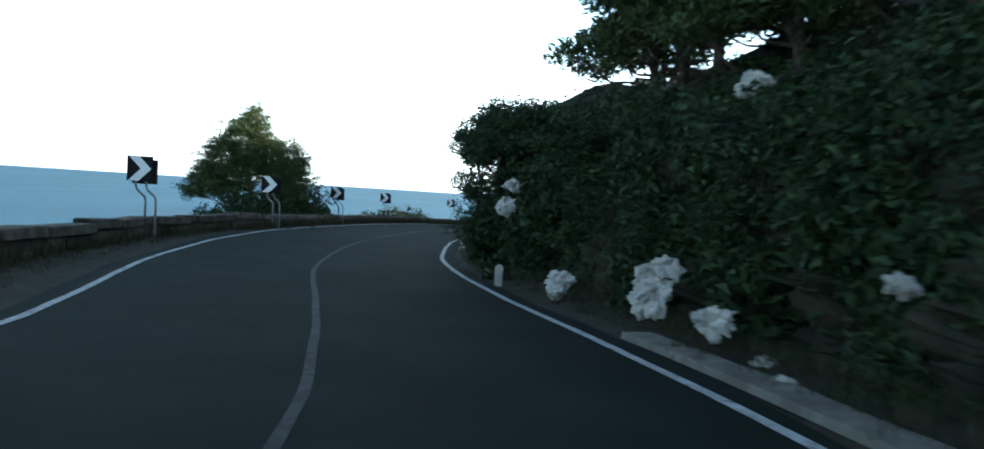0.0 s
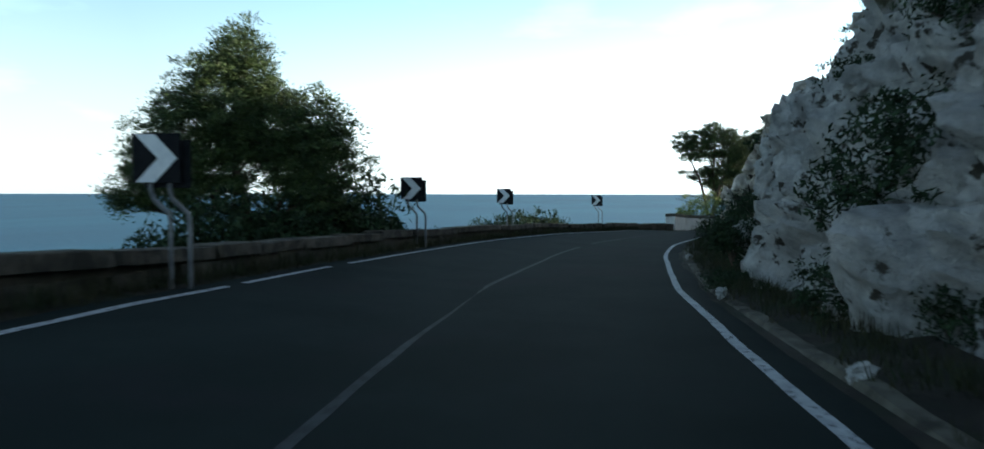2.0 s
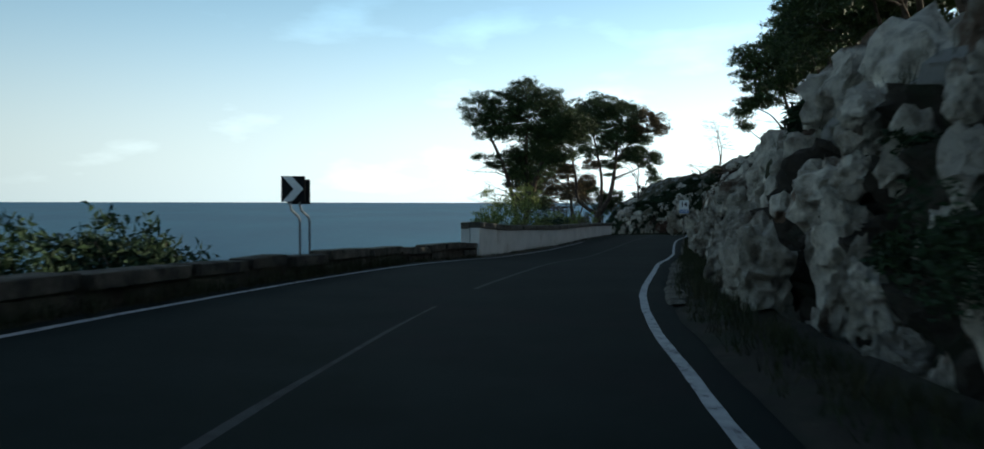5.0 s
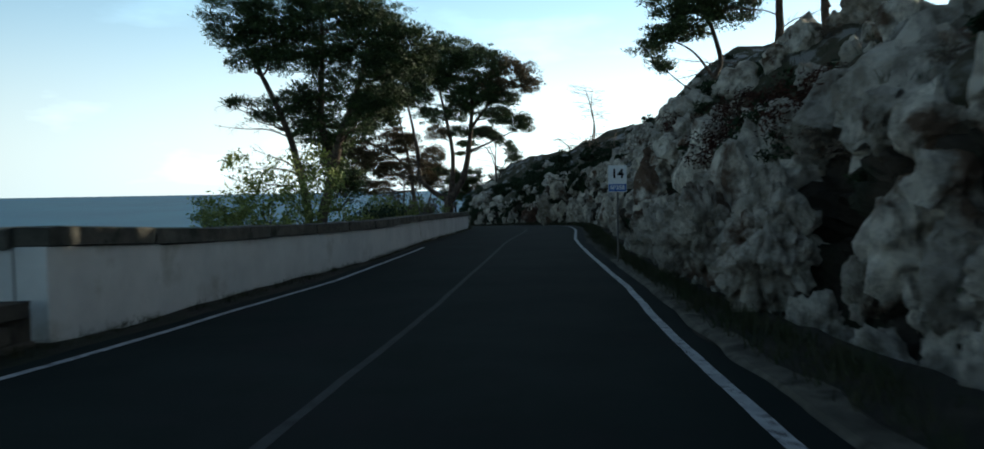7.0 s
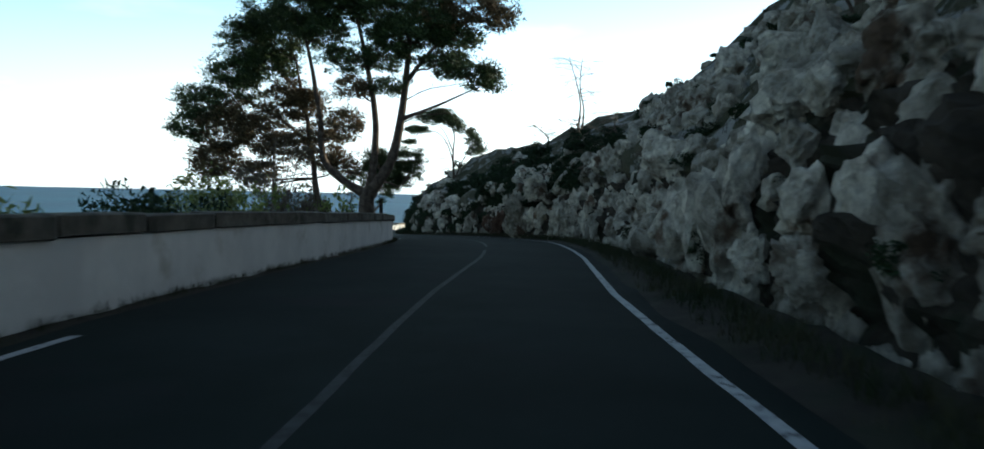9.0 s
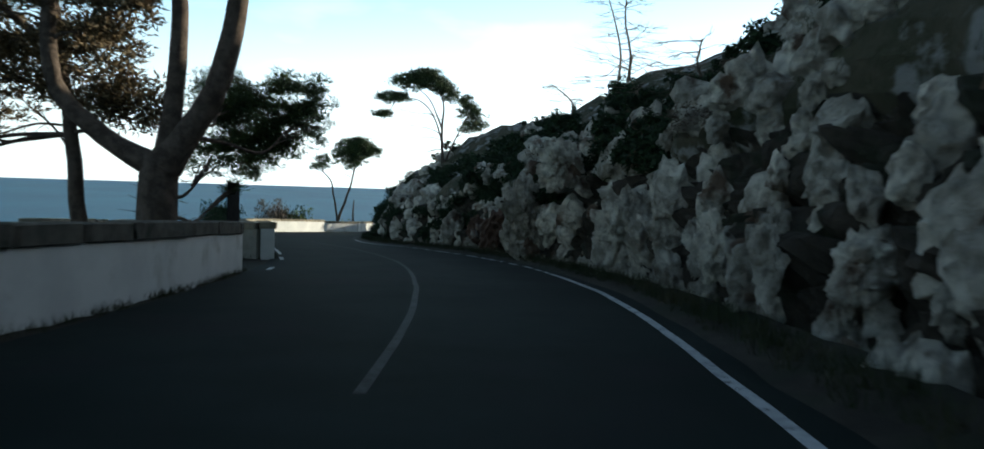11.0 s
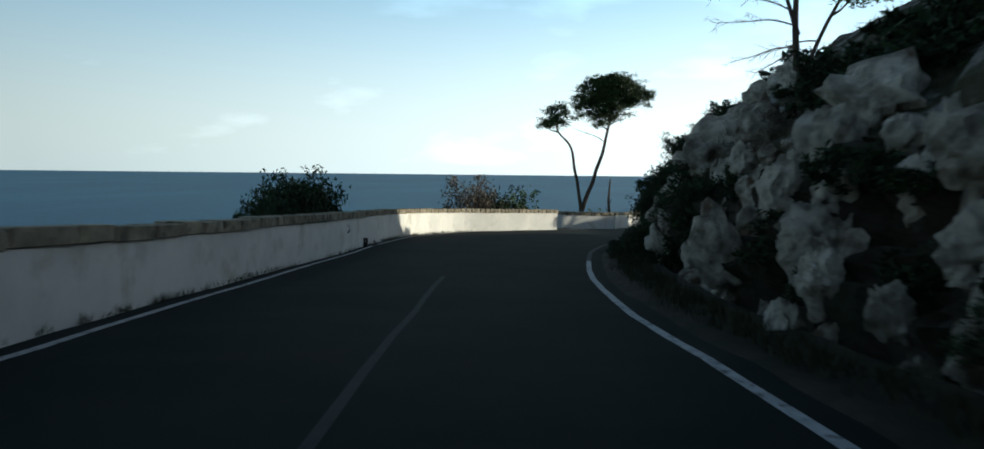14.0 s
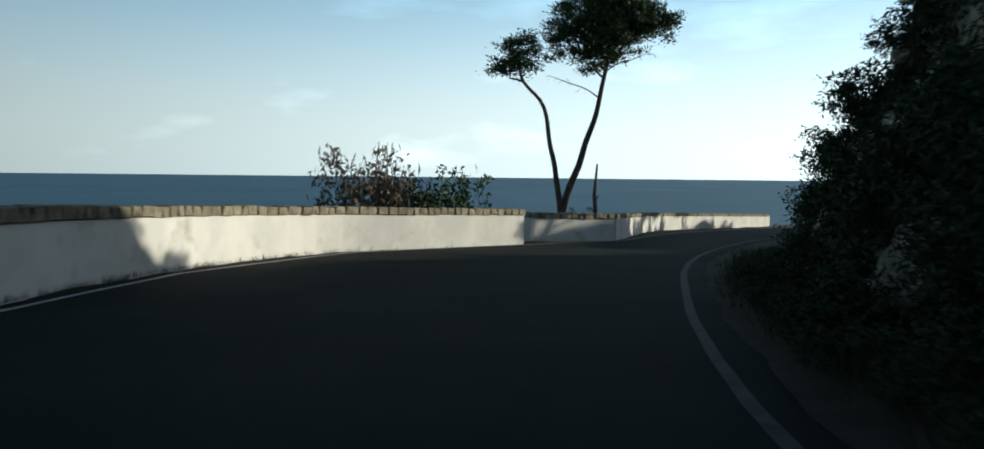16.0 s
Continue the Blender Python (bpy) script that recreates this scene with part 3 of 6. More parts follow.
# ---- foliage ----
def leaf_cloud(seed, blobs, count, size, spread=0.55):
    """Leaf quads scattered in clumps through the blobs (x, y, z, rx, ry, rz)."""
    g = np.random.RandomState(seed)
    total = sum(b[3] * b[4] * b[5] for b in blobs)
    quads = []
    for x, y, z, rx, ry, rz in blobs:
        n = max(6, int(count * rx * ry * rz / total / 26))
        c = g.normal(size=(n, 3))
        c *= (0.45 + 0.55 * g.rand(n, 1) ** 0.5) / np.linalg.norm(c, axis=1)[:, None]
        c = np.repeat(c * (rx, ry, rz) + (x, y, z), 26, axis=0)
        w = spread * (rx + ry + rz) / 3 * 0.42
        c += g.normal(size=c.shape) * (w, w, w * 0.7)
        a = g.normal(size=c.shape) * (1, 1, 0.7) + (0, 0, 0.3)
        a /= np.linalg.norm(a, axis=1)[:, None]
        b = np.cross(a, g.normal(size=c.shape))
        b /= np.linalg.norm(b, axis=1)[:, None]
        a *= size * g.uniform(0.6, 1.4, (len(c), 1))
        b *= size * g.uniform(0.25, 0.5, (len(c), 1))
        quads.append(np.stack([c - a, c + b * 1.7, c + a], 1))
    return np.concatenate(quads)


def needle_cloud(seed, blobs, density=1.0, grain=1.0, length=0.17, width=0.062, tuft=0.23):
    """Flat tufts of narrow needles at the ends of sprays, thickest over the outside and the top of each blob."""
    g = np.random.RandomState(seed)
    length, width, tuft = length * grain, width * grain, tuft * grain ** 0.5
    tris = []
    for x, y, z, rx, ry, rz in blobs:
        n = max(8, int(60 * rx * ry * rz ** 0.5 * density * grain ** -1.6))
        c = g.normal(size=(n, 3)) + (0, 0, 0.25)
        c *= g.uniform(0.35, 1.0, (n, 1)) ** 0.6 / np.linalg.norm(c, axis=1)[:, None]
        c *= 1 + 0.22 * np.sin(c @ g.normal(size=(3, 1)) * 5.0)
        c = c * (rx * 1.05, ry, rz * 1.45) + (x, y, z)
        m = 60
        size = tuft * g.uniform(0.7, 1.5, (n, 1))
        c, size = np.repeat(c, m, axis=0), np.repeat(size, m, axis=0)
        out = g.normal(size=c.shape) * (1, 1, 0.45)
        d = out / np.linalg.norm(out, axis=1)[:, None] + g.normal(size=c.shape) * 0.45 + (0, 0, 0.35)
        d /= np.linalg.norm(d, axis=1)[:, None]
        c = c + out * size * 0.62
        e = np.cross(d, g.normal(size=c.shape))
        e *= width * 0.5 / np.linalg.norm(e, axis=1)[:, None]
        d *= length * g.uniform(0.6, 1.3, (len(c), 1))
        tris.append(np.stack([c - e, c + e, c + d], 1))
    return np.concatenate(tris)


def cloud_mesh(name, polys, mat):
    """A mesh of loose polygons given as an array (count, corners, 3)."""
    n, k, _ = polys.shape
    me = bpy.data.meshes.new(name)
    me.vertices.add(n * k)
    me.vertices.foreach_set("co", polys.astype(np.float32).ravel())
    me.loops.add(n * k)
    me.loops.foreach_set("vertex_index", np.arange(n * k, dtype=np.int32))
    me.polygons.add(n)
    me.polygons.foreach_set("loop_start", np.arange(0, n * k, k, dtype=np.int32))
    me.materials.append(mat)
    me.update(calc_edges=True)
    return me


def shrub_mesh(seed, mat, wide=1.0, tall=0.8, count=2600, size=0.05, lumps=7):
    r = random.Random(seed)
    blobs = [(0, 0, tall * 0.45, wide * 0.6, wide * 0.6, tall * 0.5)]
    for k in range(lumps):
        a = 6.28 * k / lumps + r.uniform(-0.3, 0.3)
        d = wide * r.uniform(0.35, 0.75)
        rr = wide * r.uniform(0.28, 0.5)
        blobs.append((d * math.cos(a), d * math.sin(a), tall * r.uniform(0.25, 0.85), rr, rr, rr * r.uniform(0.6, 0.95)))
    return cloud_mesh("foliage", leaf_cloud(seed, blobs, count, size), mat)


def stem_mesh(seed, wide, tall, mat=BARK):
    r = random.Random(seed)
    v, f = [], []
    for _ in range(7):
        a, d = r.uniform(0, 6.28), wide * r.uniform(0.2, 0.7)
        tip = Vector((d * math.cos(a), d * math.sin(a), tall * r.uniform(0.5, 0.9)))
        tube(v, f, [(0, 0, -0.2), tip * 0.4 + Vector((0, 0, 0.1 * tall)), tip], [0.03, 0.018, 0.006], 5)
    return mesh_from("stem", v, f, mat)


SHRUBS = [(shrub_mesh(30 + k, LEAF, 1.0, 0.9 + 0.12 * k, 2200, 0.06), stem_mesh(40 + k, 1.0, 0.9)) for k in range(5)]
LIGHT_SHRUBS = [(shrub_mesh(50 + k, LEAF_LIGHT, 0.9, 1.2, 1500, 0.06), stem_mesh(60 + k, 0.9, 1.2)) for k in range(2)]
TALL_SHRUBS = [(shrub_mesh(90 + k, LEAF_LIGHT, 1.0, 2.4, 2600, 0.055, 12), stem_mesh(95 + k, 1.0, 2.2)) for k in range(2)]
TALL_DRY = [(shrub_mesh(98 + k, DRYTWIG, 1.0, 2.6, 2200, 0.04, 12), stem_mesh(99 + k, 1.0, 2.6, DRYTWIG)) for k in range(1)]
DRY_SCRUB = [shrub_mesh(150 + k, DRYTWIG, 0.9, 0.8, 800, 0.06) for k in range(2)]
SCRUB = [shrub_mesh(80 + k, LEAF, 1.0, 0.95, 640, 0.11) for k in range(4)]
BUSHY = [(shrub_mesh(130 + k, LEAF, 1.0, 1.0, 3300, 0.057, 16), stem_mesh(135 + k, 1.0, 0.95)) for k in range(3)]
RUST_SHRUBS = [(shrub_mesh(140 + k, RUSTLEAF, 1.0, 1.0, 3200, 0.047, 14), stem_mesh(145 + k, 1.0, 0.95)) for k in range(2)]
DRY_SHRUBS = [(shrub_mesh(70 + k, DRYTWIG, 0.9, 0.8, 3400, 0.042), stem_mesh(75 + k, 0.9, 1.0)) for k in range(2)]


def shrub(kinds, rng, m, label, group, name="shrub", category="shrub"):
    foliage, stems = rng.choice(kinds)
    t = thing(name, label, category, group, m)
    part("foliage", foliage, t)
    part("stem", stems, t)
    return t


def thicket(name, meshes, places, label, category):
    """Many plants grown into one: places are matrices, the meshes are loose quads."""
    base = []
    for me in meshes:
        co = np.empty(len(me.vertices) * 3, np.float32)
        me.vertices.foreach_get("co", co)
        base.append(co.reshape(-1, 3))
    out = []
    for k, m in enumerate(places):
        a = np.array(m)
        out.append(base[k % len(base)] @ a[:3, :3].T + a[:3, 3])
    return tagged(new(name, cloud_mesh(name, np.concatenate(out).reshape(-1, 3, 3), meshes[0].materials[0])), label, category, kind="stuff")


def pine(name, label, place, turn, trunks, blobs, dry=(), density=1.0, seed=1, twigs=2, needles=NEEDLE, group="pines", bare=(), boughs=(), grain=1.0):
    """A pine: leaning trunks with limbs to each mass of needles. Local x runs to the right of the turn."""
    r = random.Random(seed)
    t = thing(name, label, "tree", group, Matrix.Translation(place) @ pose(0, 0, 0, 0, 0, turn))
    v, f = [], []
    for pts, r0, r1 in trunks:
        sp, _ = spline(pts, 0.3)
        n = len(sp)
        wob = [Vector(p) + Vector((0.05 * noise.noise(Vector((seed, i * 0.3, 0))), 0.05 * noise.noise(Vector((seed, i * 0.3, 9))), 0)) for i, p in enumerate(sp)]
        tube(v, f, wob, [r0 + (r1 - r0) * i / max(1, n - 1) + (0.35 * r0 * max(0, 1 - i / 3)) for i in range(n)], 9)
    tops = [[Vector(p) for p in pts] for pts, _, _ in trunks]
    for b in list(blobs) + list(dry) + list(boughs)[::4]:
        c = Vector(b[:3])
        best = min((((c - (a + (e - a) * u)).length + 1.2 * abs(c.z - 0.7 - (a + (e - a) * u).z), a + (e - a) * u) for ps in tops for a, e in zip(ps, ps[1:]) for u in (0.1, 0.35, 0.6, 0.85, 1.0)), key=lambda q: q[0])[1]
        mid = best.lerp(c, 0.5) + Vector((r.uniform(-0.2, 0.2), r.uniform(-0.2, 0.2), -0.12 * (c - best).length))
        bend = spline([best, best.lerp(mid, 0.5) + Vector((r.uniform(-0.1, 0.1), r.uniform(-0.1, 0.1), 0.03)), mid, mid.lerp(c, 0.55) + Vector((r.uniform(-0.15, 0.15), r.uniform(-0.15, 0.15), 0.1)), c], 0.25)[0]
        tube(v, f, bend, [0.05 - 0.037 * i / len(bend) for i in range(len(bend))], 6)
        for _ in range(twigs * 3):
            e = c + Vector((r.uniform(-1, 1) * b[3], r.uniform(-1, 1) * b[4], r.uniform(-0.6, 0.9) * b[5]))
            tube(v, f, [mid.lerp(c, r.uniform(0.2, 1)), c.lerp(e, 0.5) + Vector((0, 0, -0.08)), e], [0.022, 0.015, 0.005], 4)
    for a, e in bare:
        a, e = Vector(a), Vector(e)
        run = (e - a).length
        limb = spline([a, a.lerp(e, 0.3) + Vector((0, 0, 0.06 * run)), a.lerp(e, 0.65) + Vector((0, r.uniform(-0.1, 0.1), 0.02 * run)), e], 0.15)[0]
        tube(v, f, limb, [0.032 - 0.027 * i / len(limb) for i in range(len(limb))], 5)
        for i in range(3, len(limb)):
            if r.random() < 0.75:
                c = Vector(limb[i])
                e = c + (c - a).normalized() * r.uniform(0.15, 0.5) + Vector((r.uniform(-0.15, 0.15), r.uniform(-0.3, 0.3), r.uniform(-0.3, 0.2)))
                tube(v, f, [c, c.lerp(e, 0.5) + Vector((0, 0, 0.03)), e], [0.011, 0.008, 0.003], 4)
                for _ in range(2):
                    g = c.lerp(e, r.uniform(0.4, 1.0))
                    tube(v, f, [g, g + Vector((r.uniform(-0.2, 0.1), r.uniform(-0.15, 0.15), r.uniform(-0.2, 0.12)))], [0.006, 0.003], 3)
    part("trunk", mesh_from("trunk", v, f, BARK, True), t)
    part("crown", cloud_mesh("crown", needle_cloud(seed, blobs, density, grain), needles), t)
    if boughs:
        part("bough", cloud_mesh("bough", needle_cloud(seed + 2, boughs, 6.0, 1.0, 0.1, 0.022, 0.12), needles), t, label="green needles of the low overhanging boughs")
    if dry:
        part("dry_crown", cloud_mesh("dry_crown", needle_cloud(seed + 1, dry, density * 0.9, grain), DRYNEEDLE), t, label="browned dry needles")
    return t


# ---- low stone parapet along the first bend ----
def stone_block(seed, mat, name):
    """Unit block, unevenly broken, x along its length."""
    r = random.Random(seed)
    bm = box_bm(-0.5, 0.5, -0.5, 0.5, 0, 1, 0.07)
    for v in bm.verts:
        v.co += Vector((r.uniform(-0.02, 0.02), r.uniform(-0.04, 0.04), r.uniform(-0.035, 0.035)))
    return mesh_bm(name, bm, mat)


PARAPET_STONES = [stone_block(k, PARAPET, "stone") for k in range(6)]
DARK_COPING = [stone_block(20 + k, DARKCAP, "coping_stone") for k in range(4)]
COPING = [stone_block(10 + k, CAPSTONE, "coping_stone") for k in range(6)]


def wall_core(name, line, half, z0, z1, mat, label, category):
    """A wall body along a line of (x, y, z) places, z0 to z1 over them."""
    rows = []
    pts, _ = spline(line, 0.5)
    tan = np.gradient(pts[:, :2], axis=0)
    tan /= np.linalg.norm(tan, axis=1)[:, None]
    for p, d in zip(pts, tan):
        n = Vector((d[1], -d[0], 0)) * half
        c = Vector(p)
        up = 0.012 * noise.noise(c * 0.7)
        rows.append([c + n + Vector((0, 0, z0)), c + n * (1 + up) + Vector((0, 0, z0 + 0.5 * (z1 - z0))), c + n + Vector((0, 0, z1)), c - n + Vector((0, 0, z1)), c - n + Vector((0, 0, z0))])
    n = 5
    verts = [p for r in rows for p in r]
    faces = [(i * n + k, i * n + k + 1, (i + 1) * n + k + 1, (i + 1) * n + k) for i in range(len(rows) - 1) for k in range(n - 1)]
    faces += [tuple(range(n)), tuple(len(verts) - n + k for k in reversed(range(n)))]
    ob = tagged(new(name, mesh_from(name, verts, faces, mat)), label, category, kind="structure")
    return ob, pts, tan


def lay_stones(parent, pts, tan, stones, length, depth, z0, height, off, rng, name, skip=0.0, joint=0.02, uneven=0.012):
    """Stones end to end along the wall."""
    run = np.concatenate([[0], np.cumsum(np.hypot(*np.diff(pts[:, :2], axis=0).T))])
    s = 0.02
    while s < run[-1] - 0.1:
        ln = min(length * rng.uniform(0.7, 1.35), run[-1] - s)
        m = s + ln / 2
        c = Vector([float(np.interp(m, run, pts[:, k])) for k in range(3)])
        d = Vector((float(np.interp(m, run, tan[:, 0])), float(np.interp(m, run, tan[:, 1])), 0)).normalized()
        nrm = Vector((d.y, -d.x, 0))
        slope = float(np.interp(m + 0.5, run, pts[:, 2]) - np.interp(m - 0.5, run, pts[:, 2]))
        if rng.random() >= skip:
            o = part(name, rng.choice(stones), parent)
            o.matrix_basis = Matrix.Translation(c + nrm * (off + rng.uniform(-1.25, 1.25) * uneven) + Vector((0, 0, z0 + rng.uniform(-1, 1) * uneven))) @ pose(0, 0, 0, 0, -math.degrees(math.atan(slope)) + rng.uniform(-50, 50) * uneven, math.degrees(math.atan2(d.y, d.x)) + rng.uniform(-80, 80) * uneven) @ Matrix.Diagonal((ln - joint, depth * rng.uniform(0.95, 1.05), height * rng.uniform(0.95, 1.05), 1))
        s += ln


rng = random.Random(11)
dip = table((12, 0), (22, -0.1), (58, -0.12), (72, -0.14), (82, -0.06))
low_line = [at(s, wall_lat(s), dip(s)) for s in stations(-26, 76, 4)] + [at(82.0, wall_lat(82.0), 0)]
parapet, pp, pt = wall_core("wall_parapet", low_line, 0.16, -0.3, 0.42, MORTAR, "low old parapet of dark rough stone slabs", "parapet")
lay_stones(parapet, pp, pt, PARAPET_STONES, 2.0, 0.54, 0.36, 0.2, 0.0, rng, "coping_slab", 0.05, uneven=0.03)
lay_stones(parapet, pp, pt, PARAPET_STONES, 0.8, 0.16, 0.1, 0.2, 0.14, rng, "stone", 0.3, uneven=0.03)
lay_stones(parapet, pp, pt, PARAPET_STONES, 0.6, 0.18, -0.08, 0.17, 0.14, rng, "stone", 0.25, uneven=0.03)

# ---- white plastered walls with stone coping ----
def white_wall(name, line, label, length, top=1.04, joint=0.012, mat=PLASTER, cap=0.2, stones=COPING):
    ob, p, d = wall_core(name, line, 0.19, -0.9, top - cap, mat, label, "wall")
    lay_stones(ob, p, d, stones, length, 0.48, top - cap, cap, 0.0, rng, "coping_stone", joint=joint)
    return ob, p, d


def road_z(x, y):
    s, lat = along(x, y)
    return float(np.interp(s, RUN, LINE[:, 2]))


rise = table((80, 0.34), (87, 0.18), (96, 0.05), (110, 0.0))
second = [tuple(at(s, wall_lat(s), rise(s))) for s in (82.3, 86, 90, 96, 102, 108, 114, 120, 127, 133.5)]
white_wall("wall_white", second, "white plastered roadside wall with a dark stone coping", 1.9, joint=-0.01, cap=0.24, stones=DARK_COPING)
white_wall("wall_return", [tuple(at(82.48, wall_lat(82.3) - 0.22, 0.27)), tuple(at(82.47, wall_lat(82.3) - 0.38, 0.27)), tuple(at(82.46, wall_lat(82.3) - 0.55, 0.27))], "short white plastered end return of the roadside wall", 1.0, joint=-0.01, cap=0.24, stones=DARK_COPING)
bend = [tuple(at(s, lat, 0.02 + 0.1 * min(1, max(0, (s - 160) / 8)))) for s, lat in ((139.9, -4.4), (145.0, -4.56), (148, -4.5), (153, -4.72), (159, -5.02), (164, -5.42), (169, -5.8), (172, -6.25), (176, -7.05), (179.5, -7.65), (183, -7.8), (186, -7.4), (189, -6.1), (193, -4.62))]
white_wall("wall_layby", [tuple(at(140.1, -4.64)), tuple(at(140.7, -6.0)), tuple(at(141.1, -7.2)), tuple(at(141.4, -8.7))], "whitish plastered wall across the end of the lay-by, greyed as shade", 0.9, mat=GREYPLASTER)
white_wall("wall_layby_back", [tuple(at(141.0, -9.0)), tuple(at(138, -9.0)), tuple(at(134.4, -9.0))], "whitish plastered wall along the back of the lay-by, greyed as shade", 0.9, mat=GREYPLASTER)
white_wall("wall_white_straight", bend[:6], "white plastered wall with long weathered coping stones", 1.0, joint=0.006)
white_wall("wall_white_bend", bend[5:], "white plastered wall with rough stone coping round the bend", 0.3)
white_wall("wall_white_step", [tuple(at(194.9, -5.1)), tuple(at(196.6, -4.0)), tuple(at(198.1, -2.9))], "white plastered wall set back beyond the bend", 0.3)
white_wall("wall_white_far", [tuple(at(198.5, -3.0)), tuple(at(206, -4.4)), tuple(at(214, -5.8)), tuple(at(225, -5.8)), tuple(at(238, -5.8))], "white plastered wall running on beside the road", 0.4)


# ---- signs ----
def chevron_sign(place, turn, back=True):
    t = thing("chevron_sign", "black and white chevron bend sign on two cranked steel posts", "road sign", "chevron signs", Matrix.Translation(place) @ pose(0, 0, 0, 0, 0, turn))
    for x in (-0.1, 0.15):
        v, f = [], []
        tube(v, f, [(x + 0.24, 0.06, -0.6), (x + 0.24, 0.06, 0.85), (x + 0.22, 0.06, 0.98), (x + 0.03, 0.04, 1.16), (x, 0.035, 1.28), (x, 0.035, 1.98)], [0.03] * 6, 8)
        part("post", mesh_from("post", v, f, STEEL, True), t)
    panel = part("panel", mesh_bm("panel", box_bm(-0.31, 0.31, -0.012, 0.008, 1.36, 1.98, 0.006), BLACKPAINT), t)
    shape = [(-0.27, -0.3), (-0.02, -0.3), (0.27, 0.0), (-0.02, 0.3), (-0.27, 0.3), (0.02, 0.0)]
    bm = bmesh.new()
    front = [bm.verts.new((x, -0.017, 1.67 + z)) for x, z in shape]
    rear = [bm.verts.new((x, -0.0125, 1.67 + z)) for x, z in shape]
    bm.faces.new((front[0], front[1], front[2], front[5]))
    bm.faces.new((front[5], front[2], front[3], front[4]))
    for k in range(6):
        bm.faces.new((front[k], rear[k], rear[(k + 1) % 6], front[(k + 1) % 6]))
    part("chevron", mesh_bm("chevron", bm, WHITEPAINT), panel, label="white painted chevron")
    if back:
        part("rear_panel", mesh_bm("rear_panel", box_bm(-0.2, 0.4, 0.07, 0.09, 1.3, 1.9, 0.006), BLACKPAINT), t, label="dark second panel facing the other way")
    return t


for x, y, turn in ((-8.7, 19.5, 6), (-8.35, 29.7, 4), (-8.25, 42.0, 0), (-7.3, 54.1, -8), (-3.7, 71.4, -18)):
    s, lat = along(x, y)
    chevron_sign(Vector((x, y, road_z(x, y) + 0.24)), turn)


def text_mesh(name, body, size, mat, weight=0.0):
    cu = bpy.data.curves.new(name, "FONT")
    cu.body, cu.size, cu.align_x, cu.align_y, cu.extrude = body, size, "CENTER", "CENTER", 0.002
    cu.resolution_u, cu.offset = 4, weight
    ob = bpy.data.objects.new(name, cu)
    me = bpy.data.meshes.new_from_object(ob)
    bpy.data.objects.remove(ob)
    me.materials.clear()
    me.materials.append(mat)
    me.name = name
    return me


km = thing("kilometre_sign", "white kilometre sign with a blue road-number strip", "road sign", m=Matrix.Translation(at(93.8, 2.17, -0.1)) @ pose(0, 0, 0, 0, 0, heading(94.1) - 4))
v, f = [], []
tube(v, f, [(0, 0.03, -0.4), (0, 0.03, 2.48)], [0.024, 0.024], 8)
part("post", mesh_from("post", v, f, DULLSTEEL, True), km)
plate = part("plate", mesh_bm("plate", box_bm(-0.23, 0.23, -0.01, 0.01, 1.86, 2.53, 0.006), WHITEPAINT), km)
part("number", text_mesh("number", "14", 0.31, BLACKPAINT, 0.009), plate, pose(0, -0.0135, 2.31, 90), "black painted number")
band = part("blue_strip", mesh_bm("blue_strip", box_bm(-0.215, 0.215, -0.0145, -0.0105, 1.88, 2.06), BLUEPAINT), plate, label="blue strip")
part("road_number", text_mesh("road_number", "SP358", 0.145, WHITEPAINT, 0.003), band, pose(0, -0.018, 1.97, 90), "white painted letters")

lay = thing("layby_sign", "dark narrow sign panel on a steel post at the wall end", "road sign", m=Matrix.Translation(at(135.2, -4.9)) @ pose(0, 0, 0, 0, 0, heading(135) + 72))
v, f = [], []
tube(v, f, [(0, 0.035, -0.5), (0, 0.035, 1.95)], [0.03, 0.03], 8)
part("post", mesh_from("post", v, f, STEEL, True), lay)
part("panel", mesh_bm("panel", box_bm(-0.3, 0.3, -0.01, 0.008, 1.0, 1.95, 0.006), BLACKPAINT), lay)

marker = thing("delineator_post", "small dark roadside delineator stub at the wall foot", "delineator", m=Matrix.Translation(at(172.6, -6.02)))
part("post", mesh_bm("post", box_bm(-0.07, 0.07, -0.04, 0.04, -0.1, 0.3, 0.015), BLACKPAINT), marker)
part("reflector", mesh_bm("reflector", box_bm(-0.03, 0.03, -0.046, -0.041, 0.16, 0.24), STEEL), marker, label="small grey reflector")


# ---- trees beyond the parapet ----
def on_land(x, y, sink=0.15):
    s, lat = along(x, y)
    return Vector((x, y, float(np.interp(s, RUN, LINE[:, 2])) + camber(s, lat) + land_height(s, lat) - sink))


